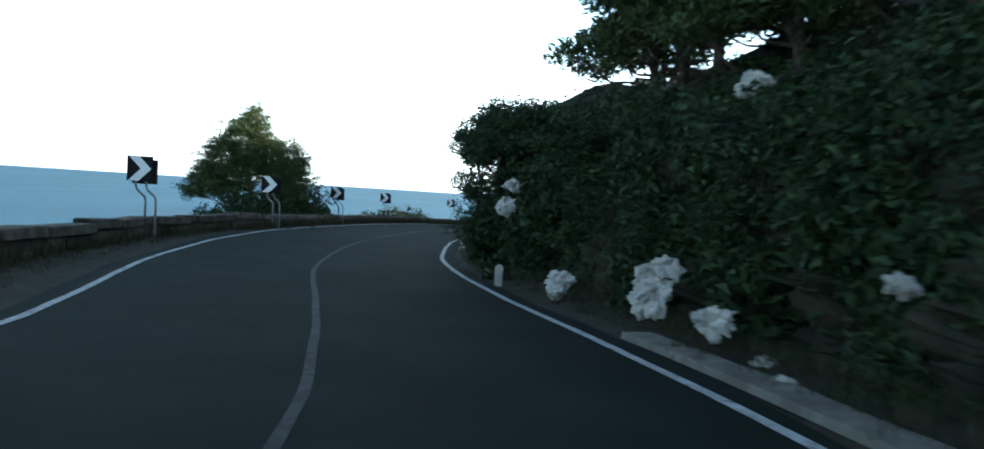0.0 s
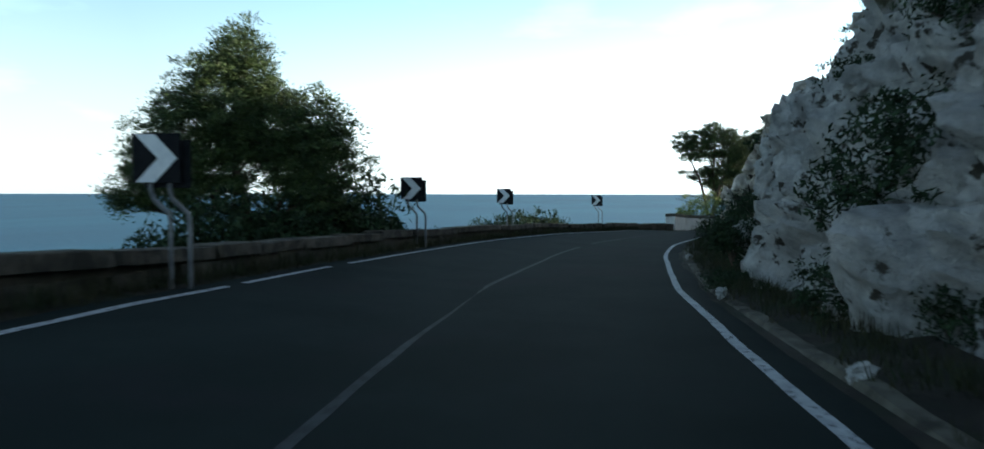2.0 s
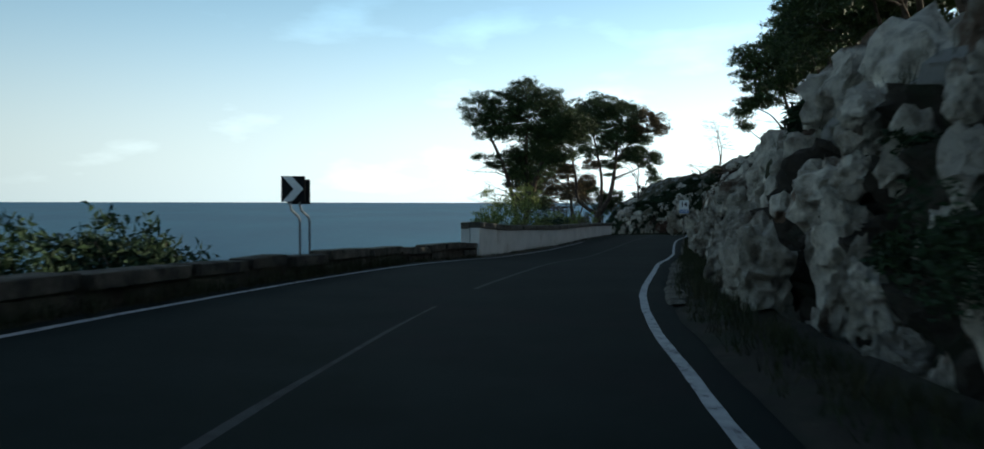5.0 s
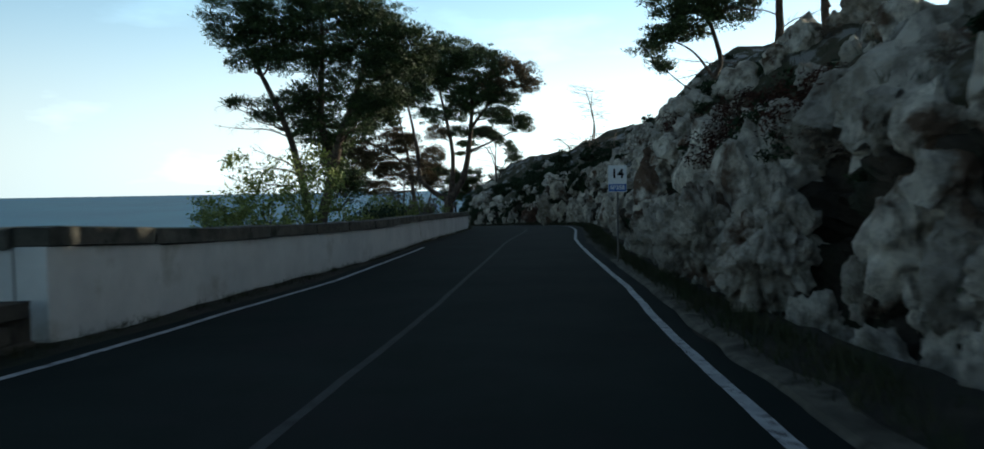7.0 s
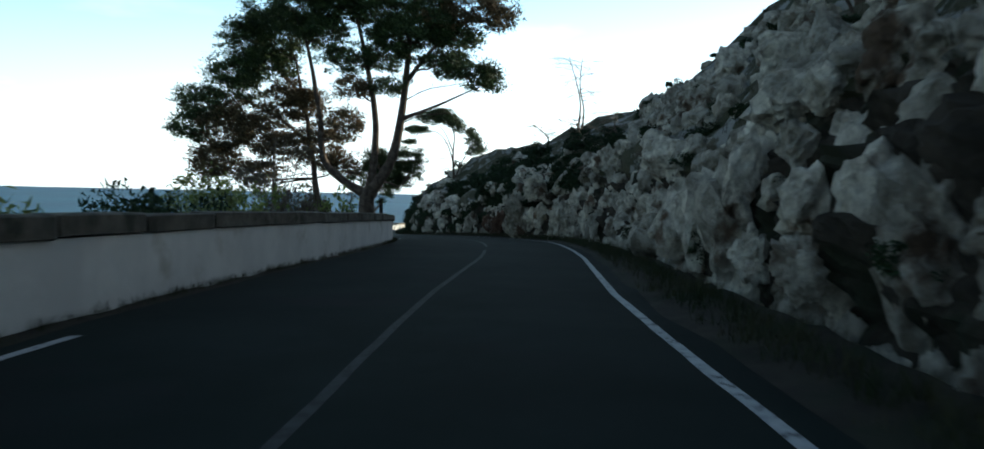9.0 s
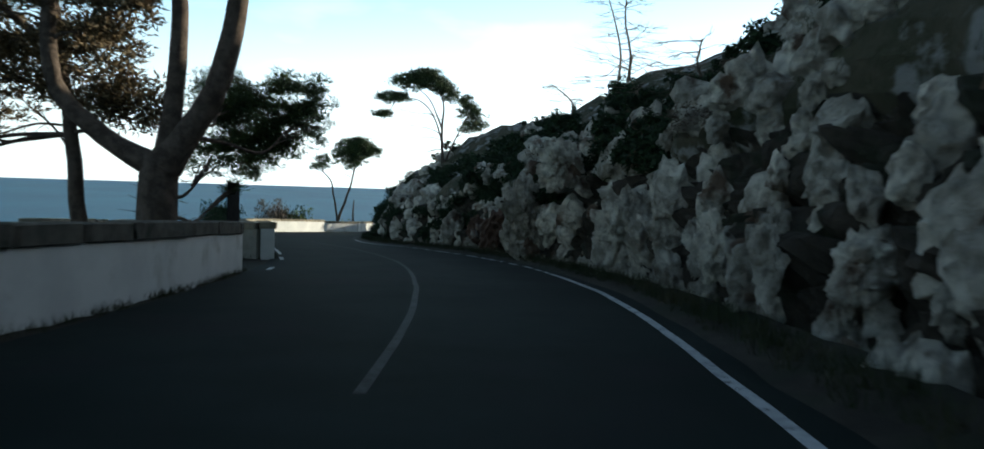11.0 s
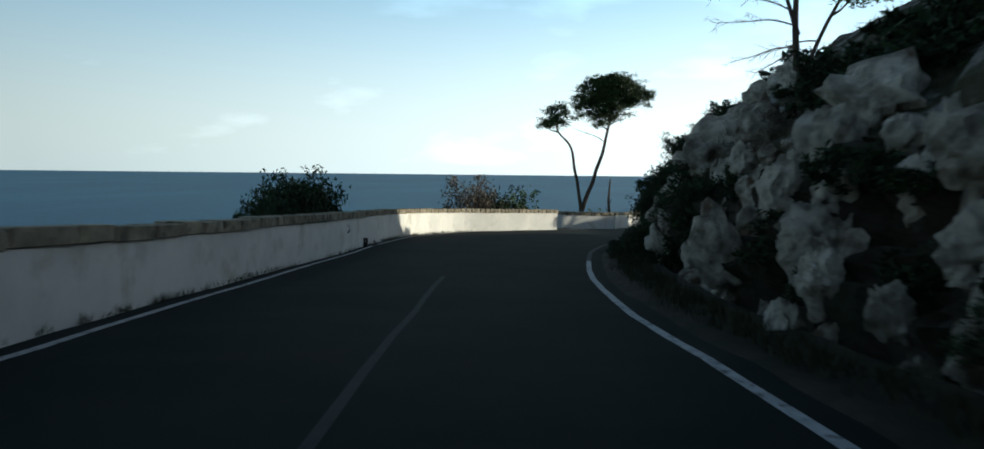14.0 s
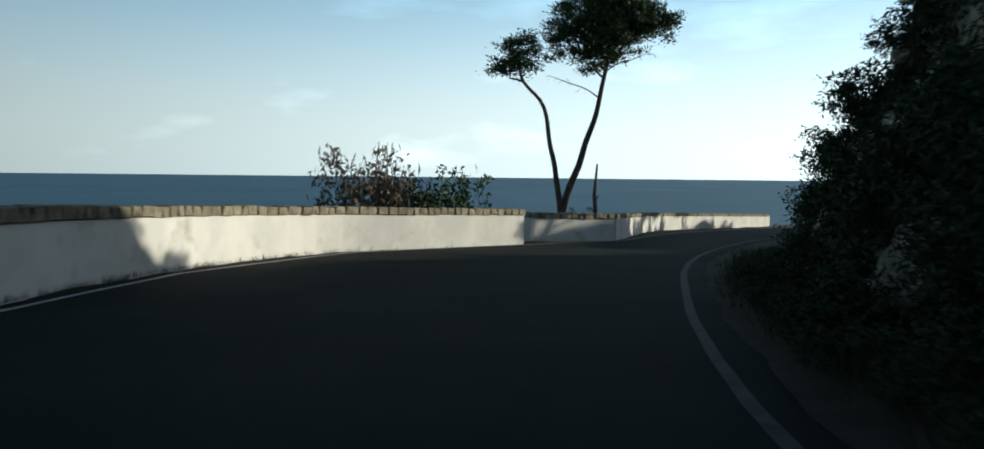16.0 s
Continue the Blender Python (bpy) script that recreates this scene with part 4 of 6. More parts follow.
p = on_land(-12.09, 39.63)
b = road_z(-12.09, 39.63) - p.z
pine("pine_tree", "bushy green pine leaning over the parapet beside scrub", p, 16, [([(0.2, 0, 0), (0.1, 0, 1.2 + b), (-0.2, 0, 2.6 + b), (0, 0, 4.4 + b)], 0.16, 0.04), ([(0.25, 0, 0.4), (0.9, 0.1, 1.4 + b), (1.7, 0, 2.6 + b)], 0.1, 0.03)],
     [(0, 0, 4.9 + b, 0.75, 0.8, 0.8), (-0.4, 0, 4.1 + b, 1.25, 1.2, 0.85), (0.5, 0.2, 3.4 + b, 1.3, 1.3, 0.85), (-1.4, 0, 3.3 + b, 1.1, 1.1, 0.75), (-2.2, 0.1, 2.0 + b, 1.0, 0.9, 0.5), (-1.6, -0.2, 2.3 + b, 1.1, 1.0, 0.6), (1.8, 0.1, 3.2 + b, 1.0, 1.1, 0.75), (2.2, 0, 2.4 + b, 0.9, 0.9, 0.65), (1.2, 0.2, 2.5 + b, 1.1, 1.0, 0.65), (-2.6, 0, 1.5 + b, 0.6, 0.6, 0.35), (0.2, 0.2, 2.6 + b, 1.1, 1.0, 0.6), (1.8, 0.0, 1.7 + b, 0.9, 0.8, 0.5), (-0.8, 0.0, 1.7 + b, 1.0, 0.9, 0.5)], density=1.5, seed=3, grain=0.6)

p = on_land(6.94, 101.15)
b = road_z(6.94, 101.15) - p.z
pine("pine_tree", "tall dark umbrella pine with two leaning trunks behind the white wall", p, -19,
     [([(-0.25, 0, 0), (-0.29, 0, 1.0 + b), (-0.5, 0, 2.4 + b), (-0.95, 0, 4.2 + b), (-1.55, 0, 5.6 + b), (-2.4, 0, 7.4 + b)], 0.19, 0.07),
      ([(0.1, 0, 0), (0.2, 0, 1.0 + b), (0.6, 0, 2.8 + b), (0.25, 0.1, 4.8 + b), (0.4, 0, 7.6 + b)], 0.24, 0.08),
      ([(0.6, 0, 2.8 + b), (0.95, -0.1, 3.9 + b), (1.45, 0, 5.3 + b), (2.1, 0, 7.2 + b)], 0.17, 0.06)],
     [(-2.8, 0, 8.1 + b, 1.25, 1.2, 0.8), (-1.1, 0.3, 8.35 + b, 1.5, 1.5, 0.9), (0.2, 0, 9.4 + b, 1.0, 1.1, 0.55), (0.5, 0.2, 8.0 + b, 1.7, 1.6, 0.95), (2.3, 0, 7.3 + b, 1.5, 1.5, 0.95), (2.8, 0.2, 6.3 + b, 1.3, 1.3, 0.8),
      (3.4, 0, 7.1 + b, 1.2, 1.2, 0.7), (1.5, 0.4, 8.8 + b, 1.3, 1.3, 0.6), (-1.8, 0.2, 7.5 + b, 1.2, 1.1, 0.5), (-2.2, 0, 6.8 + b, 0.9, 0.9, 0.3), (0.3, 0, 5.7 + b, 0.9, 1.0, 0.45), (-0.7, 0.2, 5.3 + b, 0.7, 0.8, 0.35), (1.9, 0, 5.3 + b, 0.9, 1.0, 0.5), (0.6, 0.6, 6.8 + b, 1.3, 1.2, 0.5), (-1.2, -0.3, 6.7 + b, 0.9, 0.9, 0.35),
      (0.0, -0.2, 3.95 + b, 0.5, 0.5, 0.35), (1.0, 0.3, 2.75 + b, 0.6, 0.6, 0.25), (1.4, 0.2, 2.4 + b, 0.45, 0.45, 0.25), (0.7, 0.1, 2.4 + b, 0.4, 0.4, 0.2), (-2.6, 0, 5.3 + b, 0.6, 0.6, 0.14), (1.6, -0.4, 4.3 + b, 0.55, 0.6, 0.3),
      (-0.5, 0.3, 4.5 + b, 0.75, 0.7, 0.45), (0.3, 0.4, 4.4 + b, 0.85, 0.8, 0.5), (0.9, 0.3, 3.9 + b, 0.65, 0.6, 0.4), (0.4, 0.3, 3.75 + b, 0.6, 0.6, 0.3), (0.0, 0.3, 5.1 + b, 0.95, 0.8, 0.45), (2.0, 0.1, 5.0 + b, 0.9, 0.8, 0.4), (2.8, 0, 5.3 + b, 0.7, 0.7, 0.35),
      (1.1, 0.2, 2.3 + b, 0.6, 0.6, 0.4), (0.6, 0.3, 2.9 + b, 0.5, 0.5, 0.3), (1.3, 0.1, 1.8 + b, 0.4, 0.4, 0.3), (-0.3, 0.2, 2.8 + b, 0.5, 0.5, 0.25), (-1.8, 0.1, 4.7 + b, 0.65, 0.6, 0.2), (-1.3, 0, 5.1 + b, 0.7, 0.7, 0.3)],
     density=1.0, seed=5, grain=0.62,
     bare=[((-0.95, 0, 4.2 + b), (-3.4, 0.2, 5.3 + b)), ((-0.9, 0, 4.0 + b), (-3.5, 0, 4.45 + b)), ((-0.5, 0, 2.6 + b), (-2.9, 0.2, 2.95 + b)), ((-0.45, 0, 2.2 + b), (-2.5, -0.2, 2.0 + b)), ((-0.4, 0, 1.9 + b), (-3.1, 0.1, 2.5 + b)), ((-0.5, 0, 2.7 + b), (-2.3, 0.3, 3.6 + b)), ((0.6, 0, 3.0 + b), (-0.8, -0.4, 3.6 + b)), ((1.2, 0, 4.6 + b), (2.9, 0.3, 3.9 + b))])

p = on_land(16.8, 128.6)
b = road_z(16.8, 128.6) - p.z
pine("pine_tree", "dark pine with browned lower boughs behind the wall", p, -19, [([(0.1, 0, 0), (0.0, 0, 1.5 + b), (-0.5, 0, 5.3 + b), (-1.1, 0, 8.4 + b)], 0.19, 0.05), ([(-0.4, 0, 4.4 + b), (-1.8, 0, 5.6 + b), (-3.8, 0, 6.6 + b)], 0.09, 0.04)],
     [(-3.2, 0, 9.3 + b, 1.4, 1.3, 0.8), (-1.7, 0.2, 9.7 + b, 1.6, 1.5, 0.9), (-4.0, 0, 7.7 + b, 1.2, 1.1, 0.6), (-5.4, 0, 6.3 + b, 1.2, 1.1, 0.6), (-5.9, 0, 5.2 + b, 1.1, 1.0, 0.6), (-2.3, 0, 8.0 + b, 1.3, 1.2, 0.6), (-3.6, 0.2, 7.0 + b, 1.0, 1.0, 0.5)],
     [(-4.2, 0, 5.2 + b, 1.4, 1.3, 0.8), (-2.8, 0, 4.9 + b, 1.4, 1.3, 0.8), (-4.8, 0.1, 3.7 + b, 1.2, 1.1, 0.6), (-2.9, 0.2, 3.1 + b, 1.2, 1.1, 0.4), (-0.6, 0, 6.3 + b, 1.1, 1.1, 0.6), (0.1, 0, 4.2 + b, 1.2, 1.1, 0.8), (-5.1, 0, 3.2 + b, 0.9, 0.9, 0.4), (-1.6, 0.2, 4.2 + b, 1.1, 1.0, 0.6), (-1.6, 0, 6.4 + b, 1.2, 1.1, 0.7), (1.0, 0.2, 3.4 + b, 0.8, 0.8, 0.5)], density=1.25, seed=7, grain=0.85,
     bare=[((-0.2, 0, 3.0 + b), (-2.6, 0.2, 2.6 + b)), ((-0.2, 0, 3.6 + b), (1.6, 0.2, 3.4 + b)), ((-0.1, 0, 2.4 + b), (-1.7, 0.3, 3.9 + b))])

p = on_land(18.59, 125.64)
b = road_z(18.59, 125.64) - p.z
pine("pine_tree", "forked pine with spreading crown and browned boughs over the wall", p, -19,
     [([(-0.05, 0, -0.2), (-0.08, 0, 1.1 + b), (-0.02, 0, 2.3 + b)], 0.4, 0.34), ([(0.0, 0, 2.0 + b), (-1.1, 0, 2.6 + b), (-2.0, 0, 3.6 + b), (-2.2, 0.1, 5.6 + b), (-2.9, 0, 9.2 + b)], 0.2, 0.06), ([(0.1, 0, 2.1 + b), (0.3, 0, 5.1 + b), (-0.2, 0.1, 8.1 + b), (-0.8, 0, 10.6 + b)], 0.19, 0.06),
      ([(0.05, 0, 2.05 + b), (1.05, 0, 3.7 + b), (1.55, 0, 6.5 + b), (1.85, 0, 10.4 + b)], 0.26, 0.07), ([(1.45, 0, 5.4 + b), (3.1, 0.1, 6.1 + b), (4.6, 0, 6.8 + b)], 0.09, 0.03), ([(1.6, 0, 7.0 + b), (2.8, 0, 8.6 + b), (4.2, 0, 9.8 + b)], 0.1, 0.04)],
     [(-3.4, 0, 10.3 + b, 1.8, 1.7, 1.1), (-0.3, 0, 11.9 + b, 2.0, 1.9, 1.0), (2.0, 0.2, 11.4 + b, 2.0, 1.8, 1.0), (-1.8, 0.3, 11.0 + b, 1.6, 1.5, 0.9), (1.4, 0, 9.0 + b, 1.7, 1.5, 0.45), (0.2, 0.3, 10.1 + b, 1.5, 1.4, 0.6), (-2.0, 0, 9.2 + b, 1.2, 1.2, 0.5), (4.4, 0, 7.6 + b, 1.5, 1.3, 0.25), (3.2, 0.2, 8.1 + b, 1.3, 1.1, 0.25), (5.2, 0, 7.0 + b, 0.8, 0.8, 0.2), (2.6, 0, 9.6 + b, 1.4, 1.3, 0.6), (0.6, 0.2, 8.1 + b, 1.1, 1.0, 0.4), (-1.0, 0, 8.0 + b, 1.1, 1.0, 0.45), (3.8, 0.2, 9.0 + b, 1.2, 1.1, 0.4), (0.9, 0, 6.9 + b, 0.8, 0.8, 0.3)],
     [(4.5, 0, 10.7 + b, 1.5, 1.4, 0.9), (5.7, 0, 10.1 + b, 0.9, 0.9, 0.5), (3.3, 0.2, 9.7 + b, 1.2, 1.1, 0.5), (-1.2, 0.2, 5.0 + b, 1.0, 1.0, 0.6), (-0.6, 0, 6.7 + b, 0.9, 0.9, 0.4)], density=1.2, seed=9, grain=0.85,
     bare=[((1.4, 0, 5.2 + b), (4.4, 0.3, 5.9 + b)), ((1.5, 0, 6.2 + b), (4.9, 0.2, 7.3 + b)), ((-2.1, 0, 4.6 + b), (-3.4, 0.3, 4.9 + b))],
     boughs=[(1.75, 4.1, 3.3 + b, 0.5, 0.5, 0.3), (1.4, 3.9, 2.95 + b, 0.7, 0.6, 0.35), (0.8, 3.8, 2.7 + b, 0.6, 0.6, 0.3), (0.3, 3.6, 2.5 + b, 0.5, 0.5, 0.25), (-0.3, 3.4, 2.3 + b, 0.5, 0.5, 0.3), (-0.3, 3.6, 2.9 + b, 0.7, 0.6, 0.4), (0.6, 3.8, 3.4 + b, 0.8, 0.7, 0.4), (1.5, 3.9, 3.8 + b, 0.8, 0.7, 0.4), (0.0, 3.5, 3.7 + b, 0.8, 0.7, 0.4), (0.75, 3.8, 2.25 + b, 0.4, 0.4, 0.16), (0.45, 3.6, 1.95 + b, 0.3, 0.35, 0.12), (1.1, 3.9, 2.6 + b, 0.5, 0.5, 0.2), (0.25, 3.6, 1.7 + b, 0.2, 0.25, 0.1)])

p = on_land(31.95, 190.9)
b = road_z(31.95, 190.9) - p.z
pine("pine_tree", "twin-trunked pine with two small rounded crowns by the sea", p, -4,
     [([(0.0, 0, -0.2), (-0.02, 0, 1.1 + b), (-0.4, 0, 3.4 + b), (-0.75, 0, 5.1 + b), (-1.5, 0, 6.0 + b), (-1.8, 0, 6.8 + b)], 0.14, 0.05), ([(0.05, 0, -0.2), (0.06, 0, 1.1 + b), (0.8, 0, 3.3 + b), (1.38, 0, 5.2 + b), (1.66, 0, 6.8 + b), (1.9, 0, 7.8 + b)], 0.17, 0.06)],
     [(-1.6, 0, 7.05 + b, 0.7, 0.7, 0.65), (-2.2, 0, 6.45 + b, 0.55, 0.55, 0.25), (0.8, 0, 8.5 + b, 1.0, 1.0, 0.75), (2.6, 0, 8.55 + b, 1.0, 1.0, 0.75), (3.7, 0, 8.15 + b, 0.7, 0.7, 0.45), (0.0, 0, 7.55 + b, 0.75, 0.7, 0.5), (1.8, 0, 7.95 + b, 1.5, 1.2, 0.7), (1.2, 0, 6.9 + b, 0.8, 0.8, 0.35), (1.7, 0.1, 9.0 + b, 0.9, 0.9, 0.5)], density=1.6, seed=12, twigs=1, grain=0.8,
     bare=[((1.4, 0, 5.4 + b), (-0.4, 0.1, 6.2 + b)), ((1.6, 0, 6.4 + b), (3.2, 0, 7.1 + b))])

# ---- pines on the hill ----
def on_hill(s, d):
    lat, h = hill_point(s, d)
    return at(s, lat, h - 0.2)


def hill_pine(s, d, tall, wide, seed, label, turn=0, density=0.8, droop=False):
    r = random.Random(seed)
    blobs = []
    for k in range(11):
        blobs.append((wide * r.uniform(-0.5, 0.5), wide * r.uniform(-0.4, 0.4), tall * r.uniform(0.5, 0.98), wide * r.uniform(0.15, 0.28), wide * r.uniform(0.15, 0.26), tall * r.uniform(0.06, 0.12)))
    if droop:
        blobs += [(-1.6, 0, 1.7, 0.8, 0.7, 0.3), (-2.6, 0.1, 1.2, 0.7, 0.6, 0.25), (-0.8, 0.3, 2.1, 0.8, 0.7, 0.3), (1.2, 0, 1.9, 0.7, 0.6, 0.3), (0.2, -0.2, 1.6, 0.5, 0.5, 0.25)]
    lean = r.uniform(-0.6, 0.6)
    trunks = [([(0, 0, -0.2), (lean * 0.3, 0, tall * 0.35), (lean, 0, tall * 0.9)], 0.17, 0.05), ([(0, 0, tall * 0.2), (lean * 0.3 - 0.7, 0.2, tall * 0.5), (lean - 1.6, 0.1, tall * 0.8)], 0.1, 0.04)]
    return pine("pine_tree", label, on_hill(s, d), turn, trunks, blobs, density=density, seed=seed, twigs=1, grain=1.3)


for k, (s, d, tall, wide) in enumerate(((26, 3.6, 4.2, 4.5), (23, 4.0, 4.6, 5), (19.5, 4.0, 4.4, 5), (16, 4.5, 4.6, 4.5), (12, 5.5, 5, 5), (31, 5, 4.5, 4), (21, 6.5, 5, 5), (6, 6, 5, 5))):
    hill_pine(s, d, tall, wide, 100 + k, "dark pine on the wooded bank above the road", 0, 1.2, True)
for k, (s, d, tall, wide) in enumerate(((103, 6.8, 7.0, 4.5), (98.5, 6.6, 7.5, 4.5), (94, 6.2, 8, 4.5), (90.7, 6.3, 8, 4.5), (88, 6.3, 8, 5), (87, 7.2, 8, 5), (85, 6.5, 8, 5), (82, 6.6, 8, 5), (78, 7, 8, 5.5), (74, 8, 8, 5), (70, 9, 8, 5))):
    hill_pine(s, d, tall, wide, 120 + k, "dark pine on the rocky hill above the road", -14, 0.75)
pine("pine_tree", "low crooked pine with a wide dark crown above the rocks", on_hill(116.3, 5.5), -16, [([(0, 0, -0.2), (-0.25, 0, 0.9), (0.1, 0, 1.9), (-0.5, 0, 4), (-1.2, 0, 6.4)], 0.17, 0.05), ([(-0.2, 0, 0.9), (-1.3, 0, 2.3), (-2.6, 0, 3.0)], 0.08, 0.03)],
     [(-2.6, 0, 3.2, 1.3, 1.2, 0.4), (-3.6, 0, 2.5, 0.9, 0.9, 0.3), (-1.2, 0, 3.8, 1.5, 1.4, 0.7), (-2.4, 0, 5.0, 1.5, 1.4, 0.8), (-0.6, 0, 5.4, 1.5, 1.4, 0.9), (0.8, 0, 4.6, 1.3, 1.3, 0.8), (-1.4, 0, 7.0, 1.8, 1.6, 0.9), (-3.3, 0, 6.4, 1.2, 1.1, 0.6), (0.6, 0, 6.6, 1.3, 1.3, 0.8)], density=1.0, seed=151,
     bare=[((-0.2, 0, 1.2), (-2.4, 0.2, 0.9)), ((-0.1, 0, 1.7), (1.5, 0.2, 1.6)), ((0.0, 0, 1.5), (-2.2, 0.1, 2.0))])
pine("pine_tree", "upright dark pine with a wide crown above the rocks", on_hill(107.5, 5.9), -16, [([(0, 0, -0.2), (0.15, 0, 2.0), (0.0, 0, 4.5), (-0.2, 0, 7.2)], 0.2, 0.06)],
     [(-1.0, 0, 4.2, 1.3, 1.2, 0.6), (0.9, 0, 4.4, 1.2, 1.2, 0.5), (-2.0, 0, 5.6, 1.4, 1.3, 0.8), (0.2, 0, 5.8, 1.6, 1.5, 0.9), (1.7, 0, 6.0, 1.1, 1.1, 0.6), (-0.8, 0, 7.4, 1.8, 1.6, 0.9), (-2.2, 0, 3.4, 0.9, 0.8, 0.3)], density=1.0, seed=152,
     bare=[((0.1, 0, 1.6), (2.2, 0.3, 2.6)), ((0.1, 0, 2.2), (-1.8, 0.2, 2.6)), ((0.1, 0, 2.8), (1.9, -0.2, 3.5))])
pine("pine_tree", "thin sapling leaning out with one tuft of needles", on_hill(114.5, 4.6), -16, [([(0, 0, -0.2), (-0.6, 0, 0.9), (-1.5, 0, 1.5), (-2.5, 0, 2.4)], 0.05, 0.02)],
     [(-2.6, 0, 2.5, 0.5, 0.5, 0.35), (-2.2, 0, 2.2, 0.3, 0.3, 0.2)], density=1.2, seed=153, twigs=1)
p = on_hill(175.4, 4.0)
pine("pine_tree", "sparse pine with bare lower limbs on the hill", p, -14,
     [([(0.05, 0, -0.3), (-0.1, 0, 2.3), (0.0, 0, 4.0), (-0.3, 0, 5.6)], 0.13, 0.04), ([(0.0, 0, 1.4), (-0.7, 0, 3.4), (-1.8, 0, 4.6), (-3.4, 0, 4.7)], 0.07, 0.03), ([(-0.1, 0, 2.6), (-1.0, 0, 4.6), (-2.3, 0, 5.8)], 0.06, 0.03), ([(0.15, 0, 0), (0.9, 0.1, 1.8), (1.9, 0, 3.8)], 0.08, 0.03)],
     [(-2.3, 0, 5.95, 1.4, 1.1, 0.4), (-0.4, 0, 5.7, 1.0, 1.0, 0.45), (-3.8, 0, 4.75, 1.1, 1.0, 0.25), (-4.5, 0, 3.5, 0.8, 0.7, 0.14), (-1.5, 0, 6.5, 1.3, 1.1, 0.3), (0.4, 0, 5.1, 0.7, 0.7, 0.4), (2.0, 0, 3.8, 0.8, 0.8, 0.75), (2.7, 0, 3.0, 0.6, 0.6, 0.55), (1.6, 0, 4.7, 0.5, 0.5, 0.3), (1.6, 0.2, 2.6, 0.4, 0.4, 0.4)], density=1.7, seed=141, twigs=3,
     bare=[((-0.05, 0, 1.0), (-2.0, 0.1, 0.6)), ((-0.05, 0, 1.7), (-2.6, 0.1, 1.9)), ((-0.05, 0, 2.1), (-3.0, 0, 2.9)), ((0.0, 0, 3.2), (-3.2, 0.2, 3.9)), ((0.6, 0, 1.2), (-0.9, 0.2, 0.9)), ((0.0, 0, 0.8), (-1.3, -0.2, 0.2))])
for k, (s, d, tall, wide) in enumerate(((207, 2.0, 4.6, 3.4), (211, 1.6, 4.2, 3.0), (226, 3.0, 4.5, 4.0), (221, 5.0, 5.0, 3.6), (232, 4.0, 5.0, 4.2), (216, 6.5, 5.0, 4.0), (238, 5.0, 5.5, 4.5))):
    hill_pine(s, d, tall, wide, 160 + k, "low spreading pine on the hill", -5, 1.5)


def bare_tree(name, label, place, tall, seed, spread=1.0, lean=0.05):
    r = random.Random(seed)
    t = thing(name, label, "tree", "dead trees", Matrix.Translation(place))
    v, f = [], []
    stem = spline([(0, 0, -0.2), (0.3, 0, tall * 0.35), (-0.05, 0.1, tall * 0.65), (lean, 0, tall)], tall / 8)[0]
    tube(v, f, stem, [0.09 - 0.075 * i / len(stem) for i in range(len(stem))], 6)
    tw, tf = [], []
    for k in range(26):
        z = tall * r.uniform(0.4, 0.98)
        a = r.uniform(0, 6.28)
        d = spread * r.uniform(0.5, 1.3)
        base = Vector((float(np.interp(z, [q[2] for q in stem], [q[0] for q in stem])), 0, z))
        tip = base + Vector((d * math.cos(a), d * math.sin(a), d * r.uniform(-0.25, 0.3)))
        tube(tw, tf, [base, base.lerp(tip, 0.5) + Vector((0, 0, 0.08)), tip], [0.02, 0.013, 0.004], 4)
        for _ in range(3):
            e = tip + Vector((r.uniform(-0.4, 0.4), r.uniform(-0.4, 0.4), r.uniform(-0.1, 0.3)))
            tube(tw, tf, [base.lerp(tip, 0.6), e], [0.01, 0.003], 3)
    part("trunk", mesh_from("trunk", v, f, DRYTWIG, True), t)
    part("branchwork", mesh_from("branchwork", tw, tf, DRYTWIG), t)
    return t


bare_tree("dead_tree", "thin leafless tree on the hill crest", on_hill(160, 12.5), 6.4, 3, 1.7, -0.9)
bare_tree("dead_tree", "small leafless shrub-like tree on the hill crest", on_hill(161.5, 10.0), 2.0, 23, 1.4, -1.2)
bare_tree("dead_tree", "thin leafless tree on the hill", on_hill(152.5, 9.5), 6.2, 5, 2.0)
bare_tree("dead_tree", "leafless wind-bent tree above the rocks", on_hill(146, 6.0), 2.6, 15, 2.2)
bare_tree("dead_tree", "leafless wind-bent tree above the rocks", on_hill(142, 6.5), 2.8, 16, 2.4)
bare_tree("dead_tree", "leafless sapling beside the forked pine", on_land(18.53, 129.08), 2.6, 6, 0.6)
stick = thing("dead_tree", "bare dark dead trunk standing behind the far wall", "tree", "dead trees", Matrix.Translation(on_land(35.05, 199.91)))
v, f = [], []
tube(v, f, [(0, 0, -0.3), (0.08, 0, 1.5), (0.0, 0, 2.4), (0.12, 0, 4.0)], [0.13, 0.11, 0.1, 0.05], 7)
tube(v, f, [(0.05, 0, 2.1), (0.25, 0.05, 2.5)], [0.05, 0.02], 5)
tube(v, f, [(0.02, 0, 1.6), (-0.2, 0.0, 1.8)], [0.05, 0.02], 5)
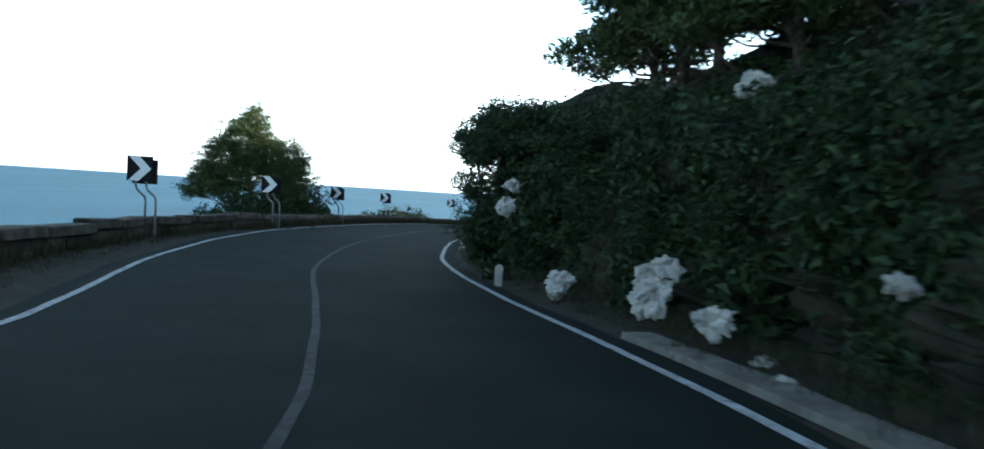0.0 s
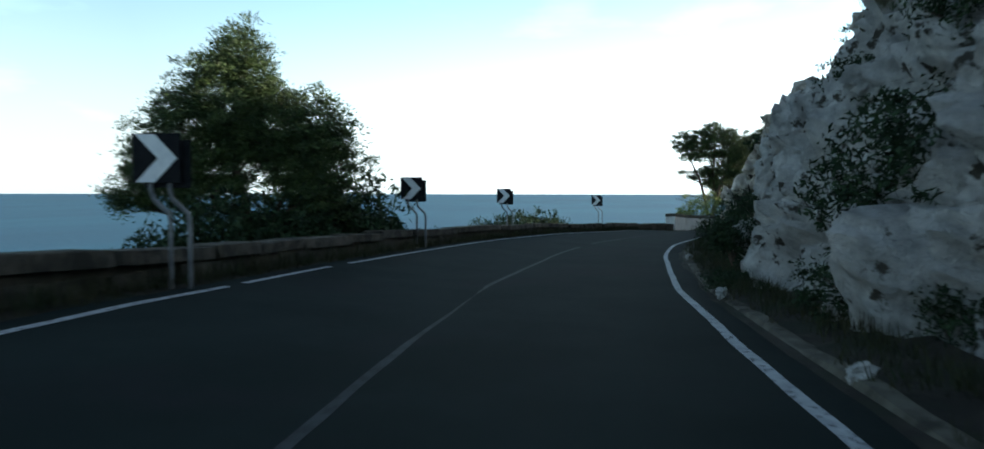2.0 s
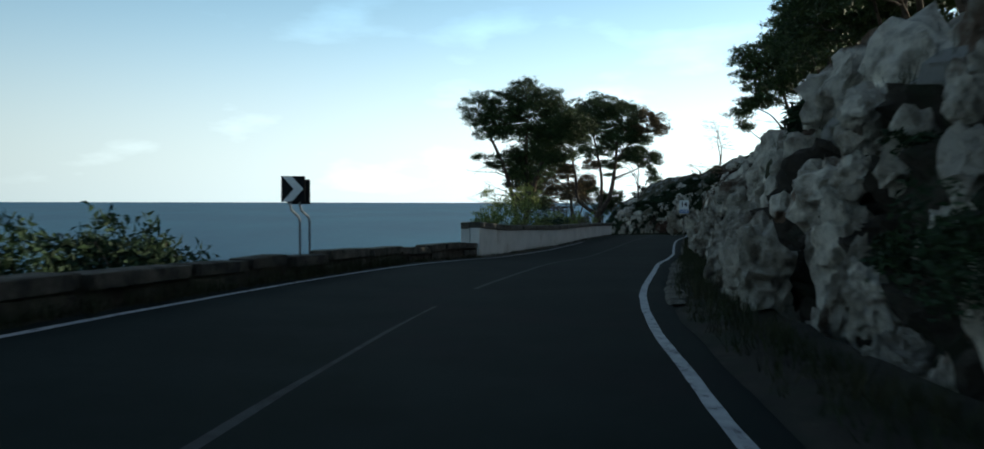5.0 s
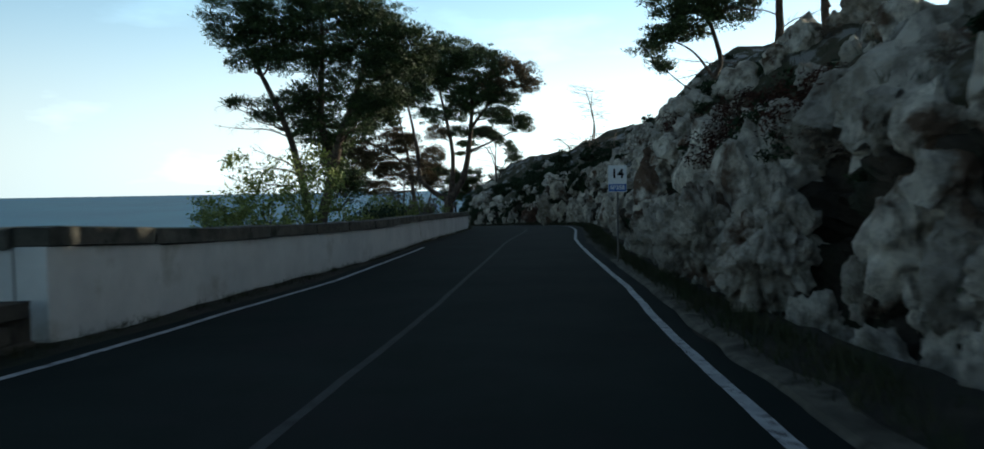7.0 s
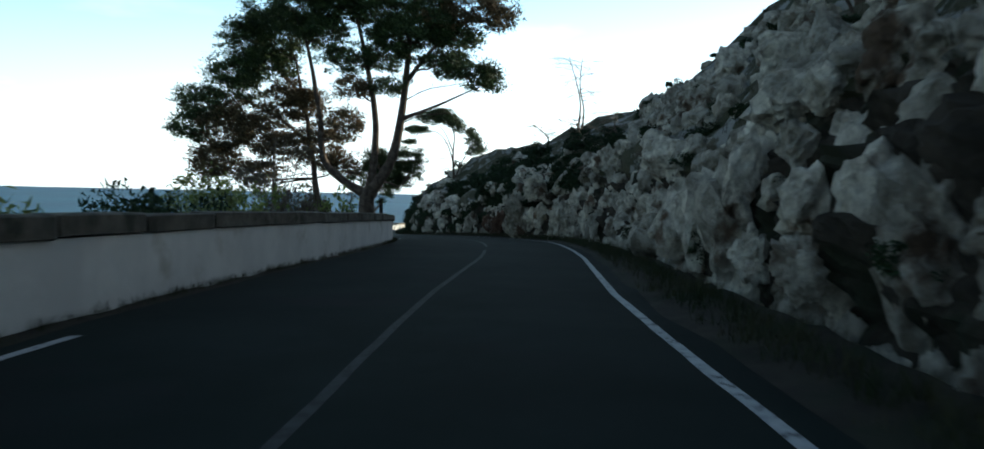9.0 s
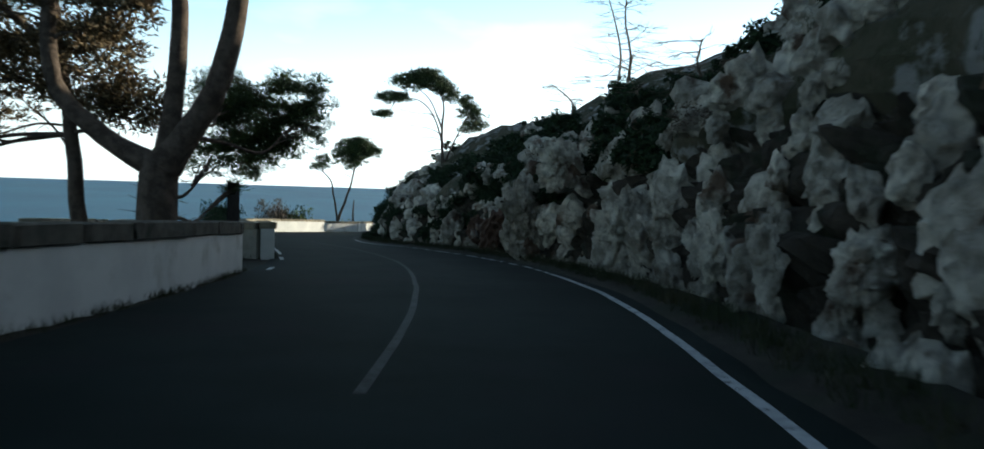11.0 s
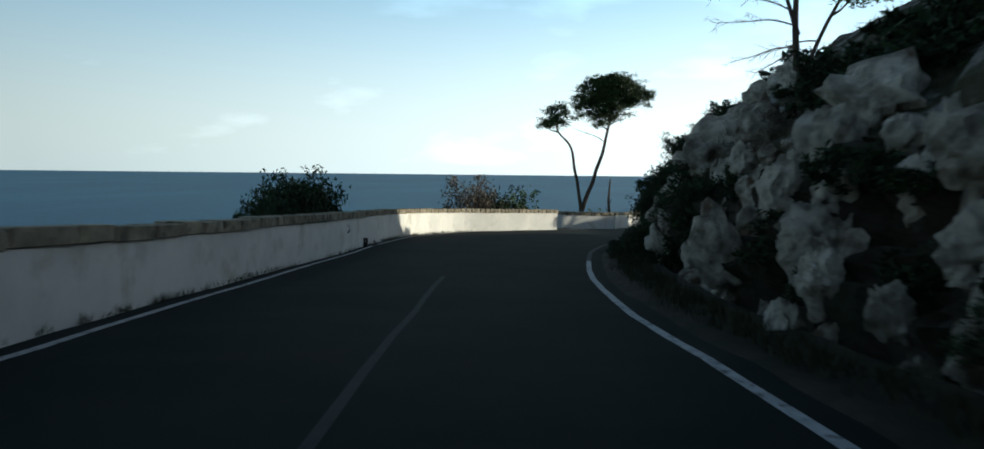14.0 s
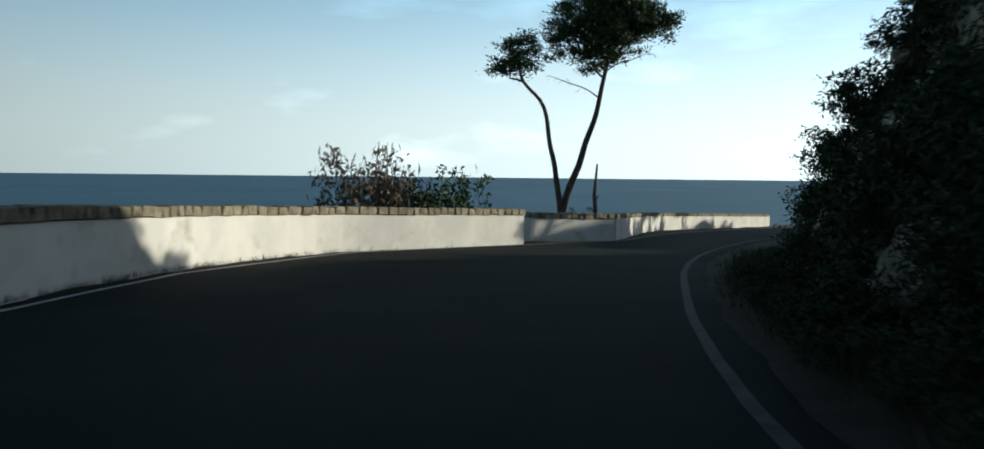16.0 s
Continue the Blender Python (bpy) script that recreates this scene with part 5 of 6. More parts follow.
part("trunk", mesh_from("trunk", v, f, BARK, True), stick)

# ---- shrubs ----
rng = random.Random(21)


def put_shrub(kinds, place, size, label, group, tall=1.0):
    return shrub(kinds, rng, Matrix.Translation(place) @ pose(0, 0, 0, 0, 0, rng.uniform(0, 360)) @ Matrix.Diagonal((size, size, size * tall, 1)), label, group)


BANK = "dense dark green shrub covering the bank"


def spot(place, size, tall=1.0):
    return Matrix.Translation(place) @ pose(0, 0, 0, 0, 0, rng.uniform(0, 360)) @ Matrix.Diagonal((size, size, size * tall, 1))


s = -12.0
upper, hanging = [], []
while s < 20.2:
    for u, big in ((0.1, 0.8), (0.5, 1.05), (0.95, 1.1)):
        q = s + rng.uniform(-0.5, 0.5)
        lat, h = cliff_point(q, u)
        put_shrub(SHRUBS, at(q, lat + rng.uniform(-0.1, 0.35) + (0.55 if s < 14 and u < 0.3 else 0.2 if s < 14 else -0.25 if s > 16 else 0), h - 0.3), big * rng.uniform(0.8, 1.2) * (0.8 if s < 6 else 1.0), BANK, "bank shrubs", 1.1)
    for d in (1.0, 2.4, 4.0):
        upper.append(spot(on_hill(s + rng.uniform(-0.6, 0.6), d + rng.uniform(-0.5, 0.5)), rng.uniform(0.5, 0.9), 0.9))
    s += 1.25
for k in range(46):
    q = 6 + 0.31 * k
    lat, h = cliff_point(q, 0.05 + 0.13 * (k % 8))
    hanging.append(spot(at(q, lat + (0.35 if q < 14 else -0.35), h - 0.3), rng.uniform(0.75, 1.05), 1.2))
for k in range(30):
    upper.append(spot(on_hill(rng.uniform(-8, 32), rng.uniform(4.5, 12)), rng.uniform(0.5, 0.9)))
for k in range(80):
    upper.append(spot(on_hill(rng.uniform(134, 168), rng.uniform(1.5, 9)), rng.uniform(0.5, 1.1)))
for k in range(70):
    upper.append(spot(on_hill(rng.uniform(202, 245), rng.uniform(0.3, 11)), rng.uniform(0.6, 1.3)))
for s, lat, h, big in ((19.7, 2.4, 0.6, 0.75), (19.9, 2.35, 1.4, 0.8), (19.6, 2.3, 2.2, 0.85), (20.0, 2.45, 2.7, 0.8), (19.2, 2.4, 2.5, 0.85), (18.8, 2.6, 2.9, 0.8), (18.2, 2.6, 2.4, 0.8), (20.2, 2.7, 3.1, 0.6), (17.4, 2.8, 2.6, 0.85)):
    put_shrub(BUSHY, at(s, lat, h), big, "dense dark green shrub overhanging the road edge", "bank shrubs", 1.1)
for k in range(24):
    s = 35.5 + 0.95 * k
    lat, h = cliff_point(s, 0.04 + 0.12 * (k % 3))
    put_shrub(BUSHY, at(s, lat - 0.3, h - 0.2), rng.uniform(0.5, 0.8), "low dark shrub along the foot of the pale rock", "rock bushes", 1.0)
for k in range(34):
    upper.append(spot(on_hill(rng.uniform(134, 150), rng.uniform(0.2, 3.2)), rng.uniform(0.5, 0.9)))
more = random.Random(77)
for k in range(36):
    upper.append(spot(on_hill(more.uniform(133, 150), more.uniform(0.1, 1.6)), more.uniform(0.45, 0.75)))
thicket("bank_scrub", SCRUB, upper, "dense dark green scrub on the wooded bank", "scrub")
thicket("slope_scrub", SCRUB, [spot(on_hill(rng.uniform(30, 205), abs(rng.gauss(0, 6)) + 0.3), rng.uniform(0.3, 1.0), rng.uniform(0.6, 1.0)) for k in range(150)], "dark low scrub scattered over the rocky slope", "scrub")
thicket("dry_scrub", DRY_SCRUB, [spot(on_hill(rng.uniform(30, 200), abs(rng.gauss(0, 5)) + 0.2), rng.uniform(0.3, 0.9), rng.uniform(0.6, 1.0)) for k in range(80)], "dry brown scrub scattered over the rocky slope", "scrub")
for k in range(70):
    s, u = rng.uniform(27, 190), rng.uniform(0.1, 0.95)
    lat, h = cliff_point(s, u)
    hanging.append(spot(at(s, lat + 0.05, h - 0.15), rng.uniform(0.2, 0.5), rng.uniform(0.7, 1.2)))
for s, u, big in ((22.8, 0.1, 0.6), (24.2, 0.08, 0.55), (26.0, 0.1, 0.6), (27.4, 0.06, 0.5), (29.0, 0.1, 0.6), (25.2, 0.85, 0.6), (23.6, 0.92, 0.9), (24.6, 1.0, 0.8), (21.8, 0.98, 0.7), (22.2, 1.0, 0.8), (22.9, 1.0, 0.8), (21.4, 0.05, 0.5), (30.5, 0.3, 0.9), (30.8, 0.5, 0.95), (31.0, 0.7, 0.9), (30.4, 0.12, 0.8), (31.4, 0.85, 0.8), (33.0, 0.1, 0.6), (35.0, 0.75, 0.7), (165, 0.5, 0.8), (166.5, 0.3, 0.7), (168.5, 0.6, 0.9), (170, 0.85, 0.9), (173.3, 0.15, 0.8), (176.8, 0.2, 0.59), (179.5, 0.16, 0.52), (205, 0.5, 1.0), (209, 0.6, 1.2), (213, 0.5, 1.4), (217, 0.4, 1.3), (221, 0.6, 1.4), (228, 0.5, 1.4), (44, 0.2, 0.7), (46, 0.25, 0.8), (48.5, 0.15, 0.8), (51, 0.2, 0.7), (53, 0.12, 0.7), (86, 0.95, 1.0), (88, 1.0, 1.1), (171, 0.3, 0.9), (172.5, 0.6, 1.0), (174, 0.32, 0.65), (175.5, 0.56, 0.72), (169, 0.15, 0.7), (167, 0.8, 0.9), (178, 0.4, 0.65), (181, 0.48, 0.72), (184, 0.4, 0.65)):
    lat, h = cliff_point(s, u)
    put_shrub(SHRUBS, at(s, lat + 0.1, h - 0.3), big, "dark bush hanging on the rock face", "rock bushes", 1.1)

for s, lat, h, big in ((189.5, 4.5, 1.4, 0.7), (191.2, 4.8, 1.2, 0.75), (193.0, 5.2, 1.0, 0.8), (195.0, 5.4, 1.0, 0.8), (197.5, 5.6, 0.9, 0.8), (200.5, 5.8, 0.8, 0.9), (204.0, 6.0, 0.7, 0.9), (208.0, 6.0, 0.5, 0.9)):
    put_shrub(BUSHY, at(s, lat, h - 0.4), big, "dark bush on the rocks beyond the bend", "rock bushes", 1.5)
for k in range(26):
    s = 167.5 + 0.75 * k
    u = (0.05, 0.3, 0.55)[k % 3]
    lat, h = cliff_point(s, u)
    put_shrub(BUSHY, at(s, lat - 0.25, h - 0.3), rng.uniform(0.6, 0.95), "dark ivy-like bush covering the rock at the bend", "rock bushes", 1.1)
for s, d, big in ((81, 3.0, 0.8), (85, 0.8, 1.0), (87, 1.6, 1.2), (90, 0.9, 1.0), (93, 1.8, 1.0), (99, 1.0, 0.9), (141, 1.2, 0.9), (144, 2.0, 1.0)):
    put_shrub(RUST_SHRUBS, on_hill(s, d), big, "dark rust-brown dry shrub on the rocky slope", "hill shrubs", 1.0)
for k in range(60):
    s, u = (rng.uniform(139, 152), rng.uniform(0.55, 1.0)) if k < 26 else (rng.uniform(147, 170), rng.uniform(0.2, 1.0))
    lat, h = cliff_point(s, u)
    hanging.append(spot(at(s, lat - 0.1, h - 0.2), rng.uniform(0.35, 0.65)))
thicket("rock_scrub", [k[0] for k in SHRUBS[:2]] + SCRUB, hanging, "dark leafy scrub hanging on bank and rock face", "scrub")
for k in range(34):
    s, u = 168.5 + 0.5 * k, (0.75, 0.2, 1.0, 0.45)[k % 4]
    lat, h = cliff_point(s, u)
    put_shrub(BUSHY, at(s, lat - 0.2, h - 0.35), rng.uniform(0.55, 0.85), "dark ivy-like bush covering the rock at the bend", "rock bushes", 1.0)
for k in range(14):
    s = 170.5 + 1.2 * k
    put_shrub(SHRUBS, at(s, rock_foot(s) - 0.35, 0.0), rng.uniform(0.35, 0.55), "low dark bush on the verge at the bend", "verge bushes", 0.8)
D, G, B = BUSHY, LIGHT_SHRUBS, DRY_SHRUBS


def wall_bush(x, y, wide, top, kinds, label):
    """A bush behind the parapet whose top stands that far over the road."""
    q = on_land(x, y)
    t = put_shrub(kinds, q, wide, label, "parapet bushes", 1.0)
    high = max(v.co.z for v in t.children[0].data.vertices)
    t.matrix_basis = t.matrix_basis @ Matrix.Diagonal((1, 1, max(0.3, (top + road_z(x, y) - q.z) / high / wide), 1))


# place, half width, height of the top over the road
for x, y, wide, top, kinds, label in ((-10.0, 41.2, 1.6, 2.1, D, "large dark bush under the pine"), (-10.3, 41.9, 1.8, 2.7, D, "large dark bush under the pine"), (-11.3, 40.3, 1.7, 2.1, D, "large dark bush under the pine"), (-9.9, 42.8, 1.2, 1.4, D, "large dark bush under the pine"), (-10.8, 39.2, 1.3, 1.6, D, "large dark bush under the pine"), (-12.4, 39.0, 1.4, 2.0, D, "large dark bush under the pine"), (-13.5, 38.8, 1.2, 1.1, D, "dark bush behind the parapet"),
                                     (-8.1, 66.5, 1.6, 1.45, D, "dark rounded bush behind the parapet"), (-6.5, 68.5, 1.6, 1.55, D, "dark rounded bush behind the parapet"), (-9.6, 64.3, 1.2, 1.1, D, "dark rounded bush behind the parapet"), (-11.2, 56.4, 0.8, 0.55, D, "low dark bush behind the parapet"),
                                     (6.6, 98.2, 1.3, 3.6, TALL_SHRUBS, "tall yellow-green shrub in front of the pine trunks"), (4.9, 95.6, 1.3, 3.3, TALL_SHRUBS, "tall yellow-green shrub behind the white wall"), (3.9, 93.4, 1.1, 2.2, TALL_SHRUBS, "yellow-green shrub behind the white wall"), (8.5, 102.8, 1.2, 1.8, G, "yellow-green shrub behind the white wall"), (10.2, 107.0, 1.3, 1.7, D, "dark shrub behind the white wall"), (12.4, 111.2, 1.3, 2.0, G, "yellow-green shrub behind the white wall"), (11.1, 109.7, 1.3, 1.6, D, "dark shrub behind the white wall"), (14.0, 115.6, 1.4, 2.2, B, "dry brown shrub behind the white wall"), (13.8, 118.6, 1.6, 4.4, TALL_DRY, "tall dry brown thicket behind the white wall"), (15.6, 119.4, 1.3, 2.2, G, "yellow-green shrub behind the white wall"), (11.6, 113.6, 1.4, 2.4, TALL_SHRUBS, "tall yellow-green shrub behind the white wall"),
                                     (25.1, 184.5, 1.9, 3.1, B, "half-bare dry bush behind the white wall"), (27.5, 186.9, 1.6, 2.6, G, "green-topped bush behind the white wall"), (26.3, 185.8, 1.6, 2.5, D, "dark twiggy bush behind the white wall")):
    wall_bush(x, y, wide, top, kinds, label)
for s, lat, wide, top, kinds, label in ((168.3, -7.4, 0.9, 1.9, D, "dark spiky bush behind the white wall"), (170.4, -7.3, 1.3, 2.6, D, "dark spiky bush behind the white wall"), (169.9, -7.4, 1.1, 2.3, D, "dark spiky bush behind the white wall"), (171.0, -7.5, 1.2, 2.5, D, "dark spiky bush behind the white wall"), (172.0, -7.5, 0.95, 2.1, D, "dark spiky bush behind the white wall"), (172.7, -7.7, 0.7, 1.8, D, "dark spiky bush behind the white wall"), (191.0, -6.6, 1.0, 1.5, D, "low bush behind the white wall"), (199.6, -4.6, 0.7, 1.3, G, "small green bush behind the far wall")):
    q = at(s, lat)
    wall_bush(q.x, q.y, wide, top, kinds, label)

# ---- loose pale rocks along the foot of the bank ----
for s, lat, h, big in ((12.3, 2.6, 0.13, 0.25), (12.5, 2.75, 0.34, 0.26), (9.9, 3.1, 0.62, 0.24), (9.35, 3.1, 0.8, 0.24), (9.4, 2.95, 0.42, 0.32), (7.85, 2.95, 0.36, 0.26), (5.4, 3.1, 1.0, 0.14), (7.4, 3.3, 0.06, 0.14), (6.6, 3.0, 0.04, 0.12), (14.9, 2.35, 1.84, 0.22), (14.9, 2.25, 1.4, 0.25), (10.8, 4.9, 3.3, 0.36), (27.5, 2.1, 0.08, 0.12), (33.6, 2.0, 0.1, 0.14), (43.5, 1.95, 0.1, 0.13)):
    o = new("rock", rng.choice(PALE))
    o.matrix_basis = Matrix.Translation(at(s, lat, h)) @ pose(0, 0, 0, rng.uniform(-25, 25), rng.uniform(-25, 25), rng.uniform(0, 360)) @ Matrix.Diagonal((big, big * 0.8, big * 0.75, 1))
    tagged(o, "pale limestone rock lying on the bank", "rock", "loose rocks")
stone = thing("marker_stone", "short white-painted roadside marker stone", "marker", m=Matrix.Translation(at(14.5, 2.15)))
part("stone", mesh_bm("stone", box_bm(-0.07, 0.07, -0.06, 0.06, -0.15, 0.36, 0.03, 2), WHITEROCK), stone)
block = thing("fallen_block", "large squarish pale limestone block fallen at the rock foot", "rock", m=Matrix.Translation(at(72.2, 3.0, 0.05)) @ pose(0, 0, 0, 0, 8, 24))
bm = box_bm(-0.3, 0.3, -0.25, 0.25, -0.05, 0.75, 0.1, 2)
for w in bm.verts:
    w.co += Vector((0.07 * noise.noise(w.co * 2.3), 0.07 * noise.noise(w.co * 2.3 + Vector((5, 0, 0))), 0.07 * noise.noise(w.co * 2.3 + Vector((0, 5, 0)))))
part("stone", mesh_bm("stone", bm, BOULDER), block)
strip_rows = [[at(s, edge_right(s) + 0.42, -0.02), at(s, edge_right(s) + 0.44, 0.05), at(s, edge_right(s) + 0.8 + 0.1 * noise.noise(Vector((s, 2, 2))), 0.06), at(s, edge_right(s) + 0.86, -0.02)] for s in stations(1.0, 9.2, 0.4)]
tagged(new("drain_edging", strip("drain_edging", strip_rows, CONCRETE)), "broken old concrete drain edging beside the road", "edging", kind="structure")
strip_rows = [[at(s, edge_right(s) + 0.5, -0.02), at(s, edge_right(s) + 0.52, 0.02 + 0.06 * noise.noise(Vector((s * 0.6, 0, 3)))), at(s, edge_right(s) + 0.66 + 0.08 * noise.noise(Vector((s, 2, 2))), 0.03 + 0.07 * noise.noise(Vector((s * 0.6, 0, 3)))), at(s, edge_right(s) + 0.74, -0.02)] for s in stations(24.0, 50, 0.4)]
tagged(new("drain_edging_bend", strip("drain_edging_bend", strip_rows, DUSTY)), "low broken stone edging along the grassy verge", "edging", kind="structure")

strip_rows = [[at(s, edge_right(s) + 0.34 + 0.1 * noise.noise(Vector((s * 0.7, 1, 7))), -0.02), at(s, edge_right(s) + 0.4, 0.02 + 0.02 * noise.noise(Vector((s * 0.9, 0, 3)))), at(s, edge_right(s) + 0.62 + 0.16 * noise.noise(Vector((s * 0.8, 2, 2))), 0.035 + 0.03 * noise.noise(Vector((s * 0.6, 0, 3)))), at(s, edge_right(s) + 0.74 + 0.16 * noise.noise(Vector((s * 0.8, 2, 2))), -0.02)] for s in stations(64.0, 95, 0.3)]
tagged(new("drain_edging_straight", strip("drain_edging_straight", strip_rows, DUSTY)), "pale dusty gravel edging under the boulders", "edging", kind="structure")

# ---- grass ----
def grass(name, n, pick, size, label):
    r = random.Random(77)
    v, f = [], []
    for _ in range(n):
        p = pick(r)
        for _ in range(7):
            d = Vector((r.gauss(0, 0.35), r.gauss(0, 0.35), 1)).normalized() * size * r.uniform(0.5, 1.3)
            e = Vector((r.gauss(0, 1), r.gauss(0, 1), 0)).normalized() * 0.006
            q = p + Vector((r.gauss(0, 0.05), r.gauss(0, 0.05), 0))
            i = len(v)
            v += [q - e, q + e, q + d]
            f.append((i, i + 1, i + 2))
    return tagged(new(name, mesh_from(name, v, f, GRASS)), label, "grass", kind="stuff")


def right_verge(r):
    s = r.uniform(-6, 195)
    a, b = edge_right(s) + 0.45, rock_foot(s) + 0.1
    u = r.random() ** 0.5
    return at(s, a + (b - a) * u, 0.03 + 0.1 * u)


def left_verge(r):
    s = r.uniform(-6, 195)
    a, b = edge_left(s) - 0.5, wall_lat(s) + 0.3
    return at(s, a + (b - a) * r.uniform(0.3, 1), 0.0)


def beyond(r):
    s = r.uniform(0, 210)
    lat = wall_lat(s) - 0.5 - abs(r.gauss(0, 1.5))
    return at(s, lat, land_height(s, lat))


def slope(r):
    s = r.uniform(20, 205)
    return on_hill(s, abs(r.gauss(0, 5)) + 0.1) + Vector((0, 0, 0.2))


grass("grass", 6000, right_verge, 0.2, "short dry grass along the rock foot")
grass("grass", 1800, left_verge, 0.12, "sparse dry grass along the parapet foot")
grass("grass", 2500, beyond, 0.4, "tall dry grass behind the parapet")
def parapet_top(r):
    s = r.uniform(12, 72)
    lat = wall_lat(s) + r.choice((-0.35, 0.4)) + r.gauss(0, 0.12)
    return at(s, lat, 0.02 if lat > wall_lat(s) else 0.1)


grass("grass", 2600, parapet_top, 0.3, "dry tufts growing along the low parapet")
grass("grass", 6000, slope, 0.3, "dry grass on the hillside")

# ---- scrawl on the wall ----
v, f = [], []
for shape in ([(0.2, 0.8), (0.48, 0.8), (0.53, 0.48), (0.4, 0.2), (0.25, 0.2), (0.17, 0.5), (0.2, 0.8)],
              [(0.68, 0.8), (1.18, 0.8), (1.16, 0.6), (1.0, 0.36), (0.68, 0.37), (0.63, 0.6), (0.68, 0.8)],
              [(0.5, 0.62), (0.66, 0.55)], [(0.7, 0.74), (1.12, 0.74)], [(0.69, 0.66), (0.86, 0.66)], [(1.02, 0.66), (1.13, 0.66)], [(0.7, 0.6), (0.84, 0.58)], [(0.22, 0.73), (0.46, 0.73)], [(0.4, 0.2), (0.53, 0.5)]):
    for a, e in zip(shape, shape[1:]):
        tube(v, f, [(a[0], 0, a[1]), ((a[0] + e[0]) / 2 + 0.015, 0, (a[1] + e[1]) / 2), (e[0], 0, e[1])], [0.05, 0.042, 0.05], 6)
flat = [Vector((p.x, p.y * 0.1, p.z)) for p in v]
scrawl = tagged(new("graffiti", mesh_from("graffiti", flat, f, SPRAY)), "black spray-painted scrawl on the white wall", "graffiti", kind="structure")
d = (Vector(bend[1]) - Vector(bend[0])).normalized()
scrawl.matrix_basis = Matrix.Translation(Vector(bend[0]) + Vector((d.y, -d.x, 0)) * 0.196) @ pose(0, 0, 0, 0, 0, math.degrees(math.atan2(d.y, d.x)))

# ---- boulders packed in the rock face ----
rng = random.Random(31)


def rock_turn(big, tall):
    return pose(0, 0, 0, rng.uniform(-18, 18), rng.uniform(-18, 18), rng.uniform(0, 360)) @ Matrix.Diagonal((big, big * rng.uniform(0.75, 1.05), big * tall, 1))


rest = []
loose = []
for me in COARSE:
    co = np.empty(len(me.vertices) * 3, np.float32)
    me.vertices.foreach_get("co", co)
    loose.append((co.reshape(-1, 3), np.array([p.vertices[:] for p in me.polygons])))
for k in range(34):
    s, u = rng.uniform(21.2, 40), rng.uniform(0.15, 1.0)
    lat, h = cliff_point(s, u)
    big = rng.uniform(0.45, 0.95)
    o = part("boulder", rng.choice(PALE_LARGE), rock_face)
    o.matrix_basis = Matrix.Translation(at(s, lat + 0.45 * big, h)) @ rock_turn(big * (1.0 if u < 0.7 else 0.7), rng.uniform(1.0, 1.6) if u < 0.7 else 0.8)
s = 38.0
while s < 192:
    hc = cliff_height(s)
    h = 0.15
    while h < hc * 1.15 + 0.2:
        q = s + rng.uniform(-0.35, 0.35)
        lat, z = cliff_point(q, min(1.0, h / hc))
        big = (rng.uniform(0.5, 0.78) if rng.random() < 0.22 else rng.uniform(0.22, 0.46)) * (0.75 if s > 148 else 1.0)
        m = Matrix.Translation(at(q, lat - 0.2 + rng.uniform(-0.12, 0.12) + 0.25 * big, z + rng.uniform(-0.1, 0.1))) @ rock_turn(min(big, 0.5) if h > 0.75 * hc else big, rng.uniform(0.8, 1.1) if h > 0.75 * hc else rng.uniform(0.9, 1.7))
        if (58 < s < 106 or 122 < s < 158) and h < 1.15:
            o = part("boulder", rng.choice(BOULDERS), rock_face)
            o.matrix_basis = m
        elif rng.random() < (0.92 if s < 165 else 0.4):
            rest.append(m)
        h += big * rng.uniform(1.7, 2.2)
    s += rng.uniform(0.7, 0.95)
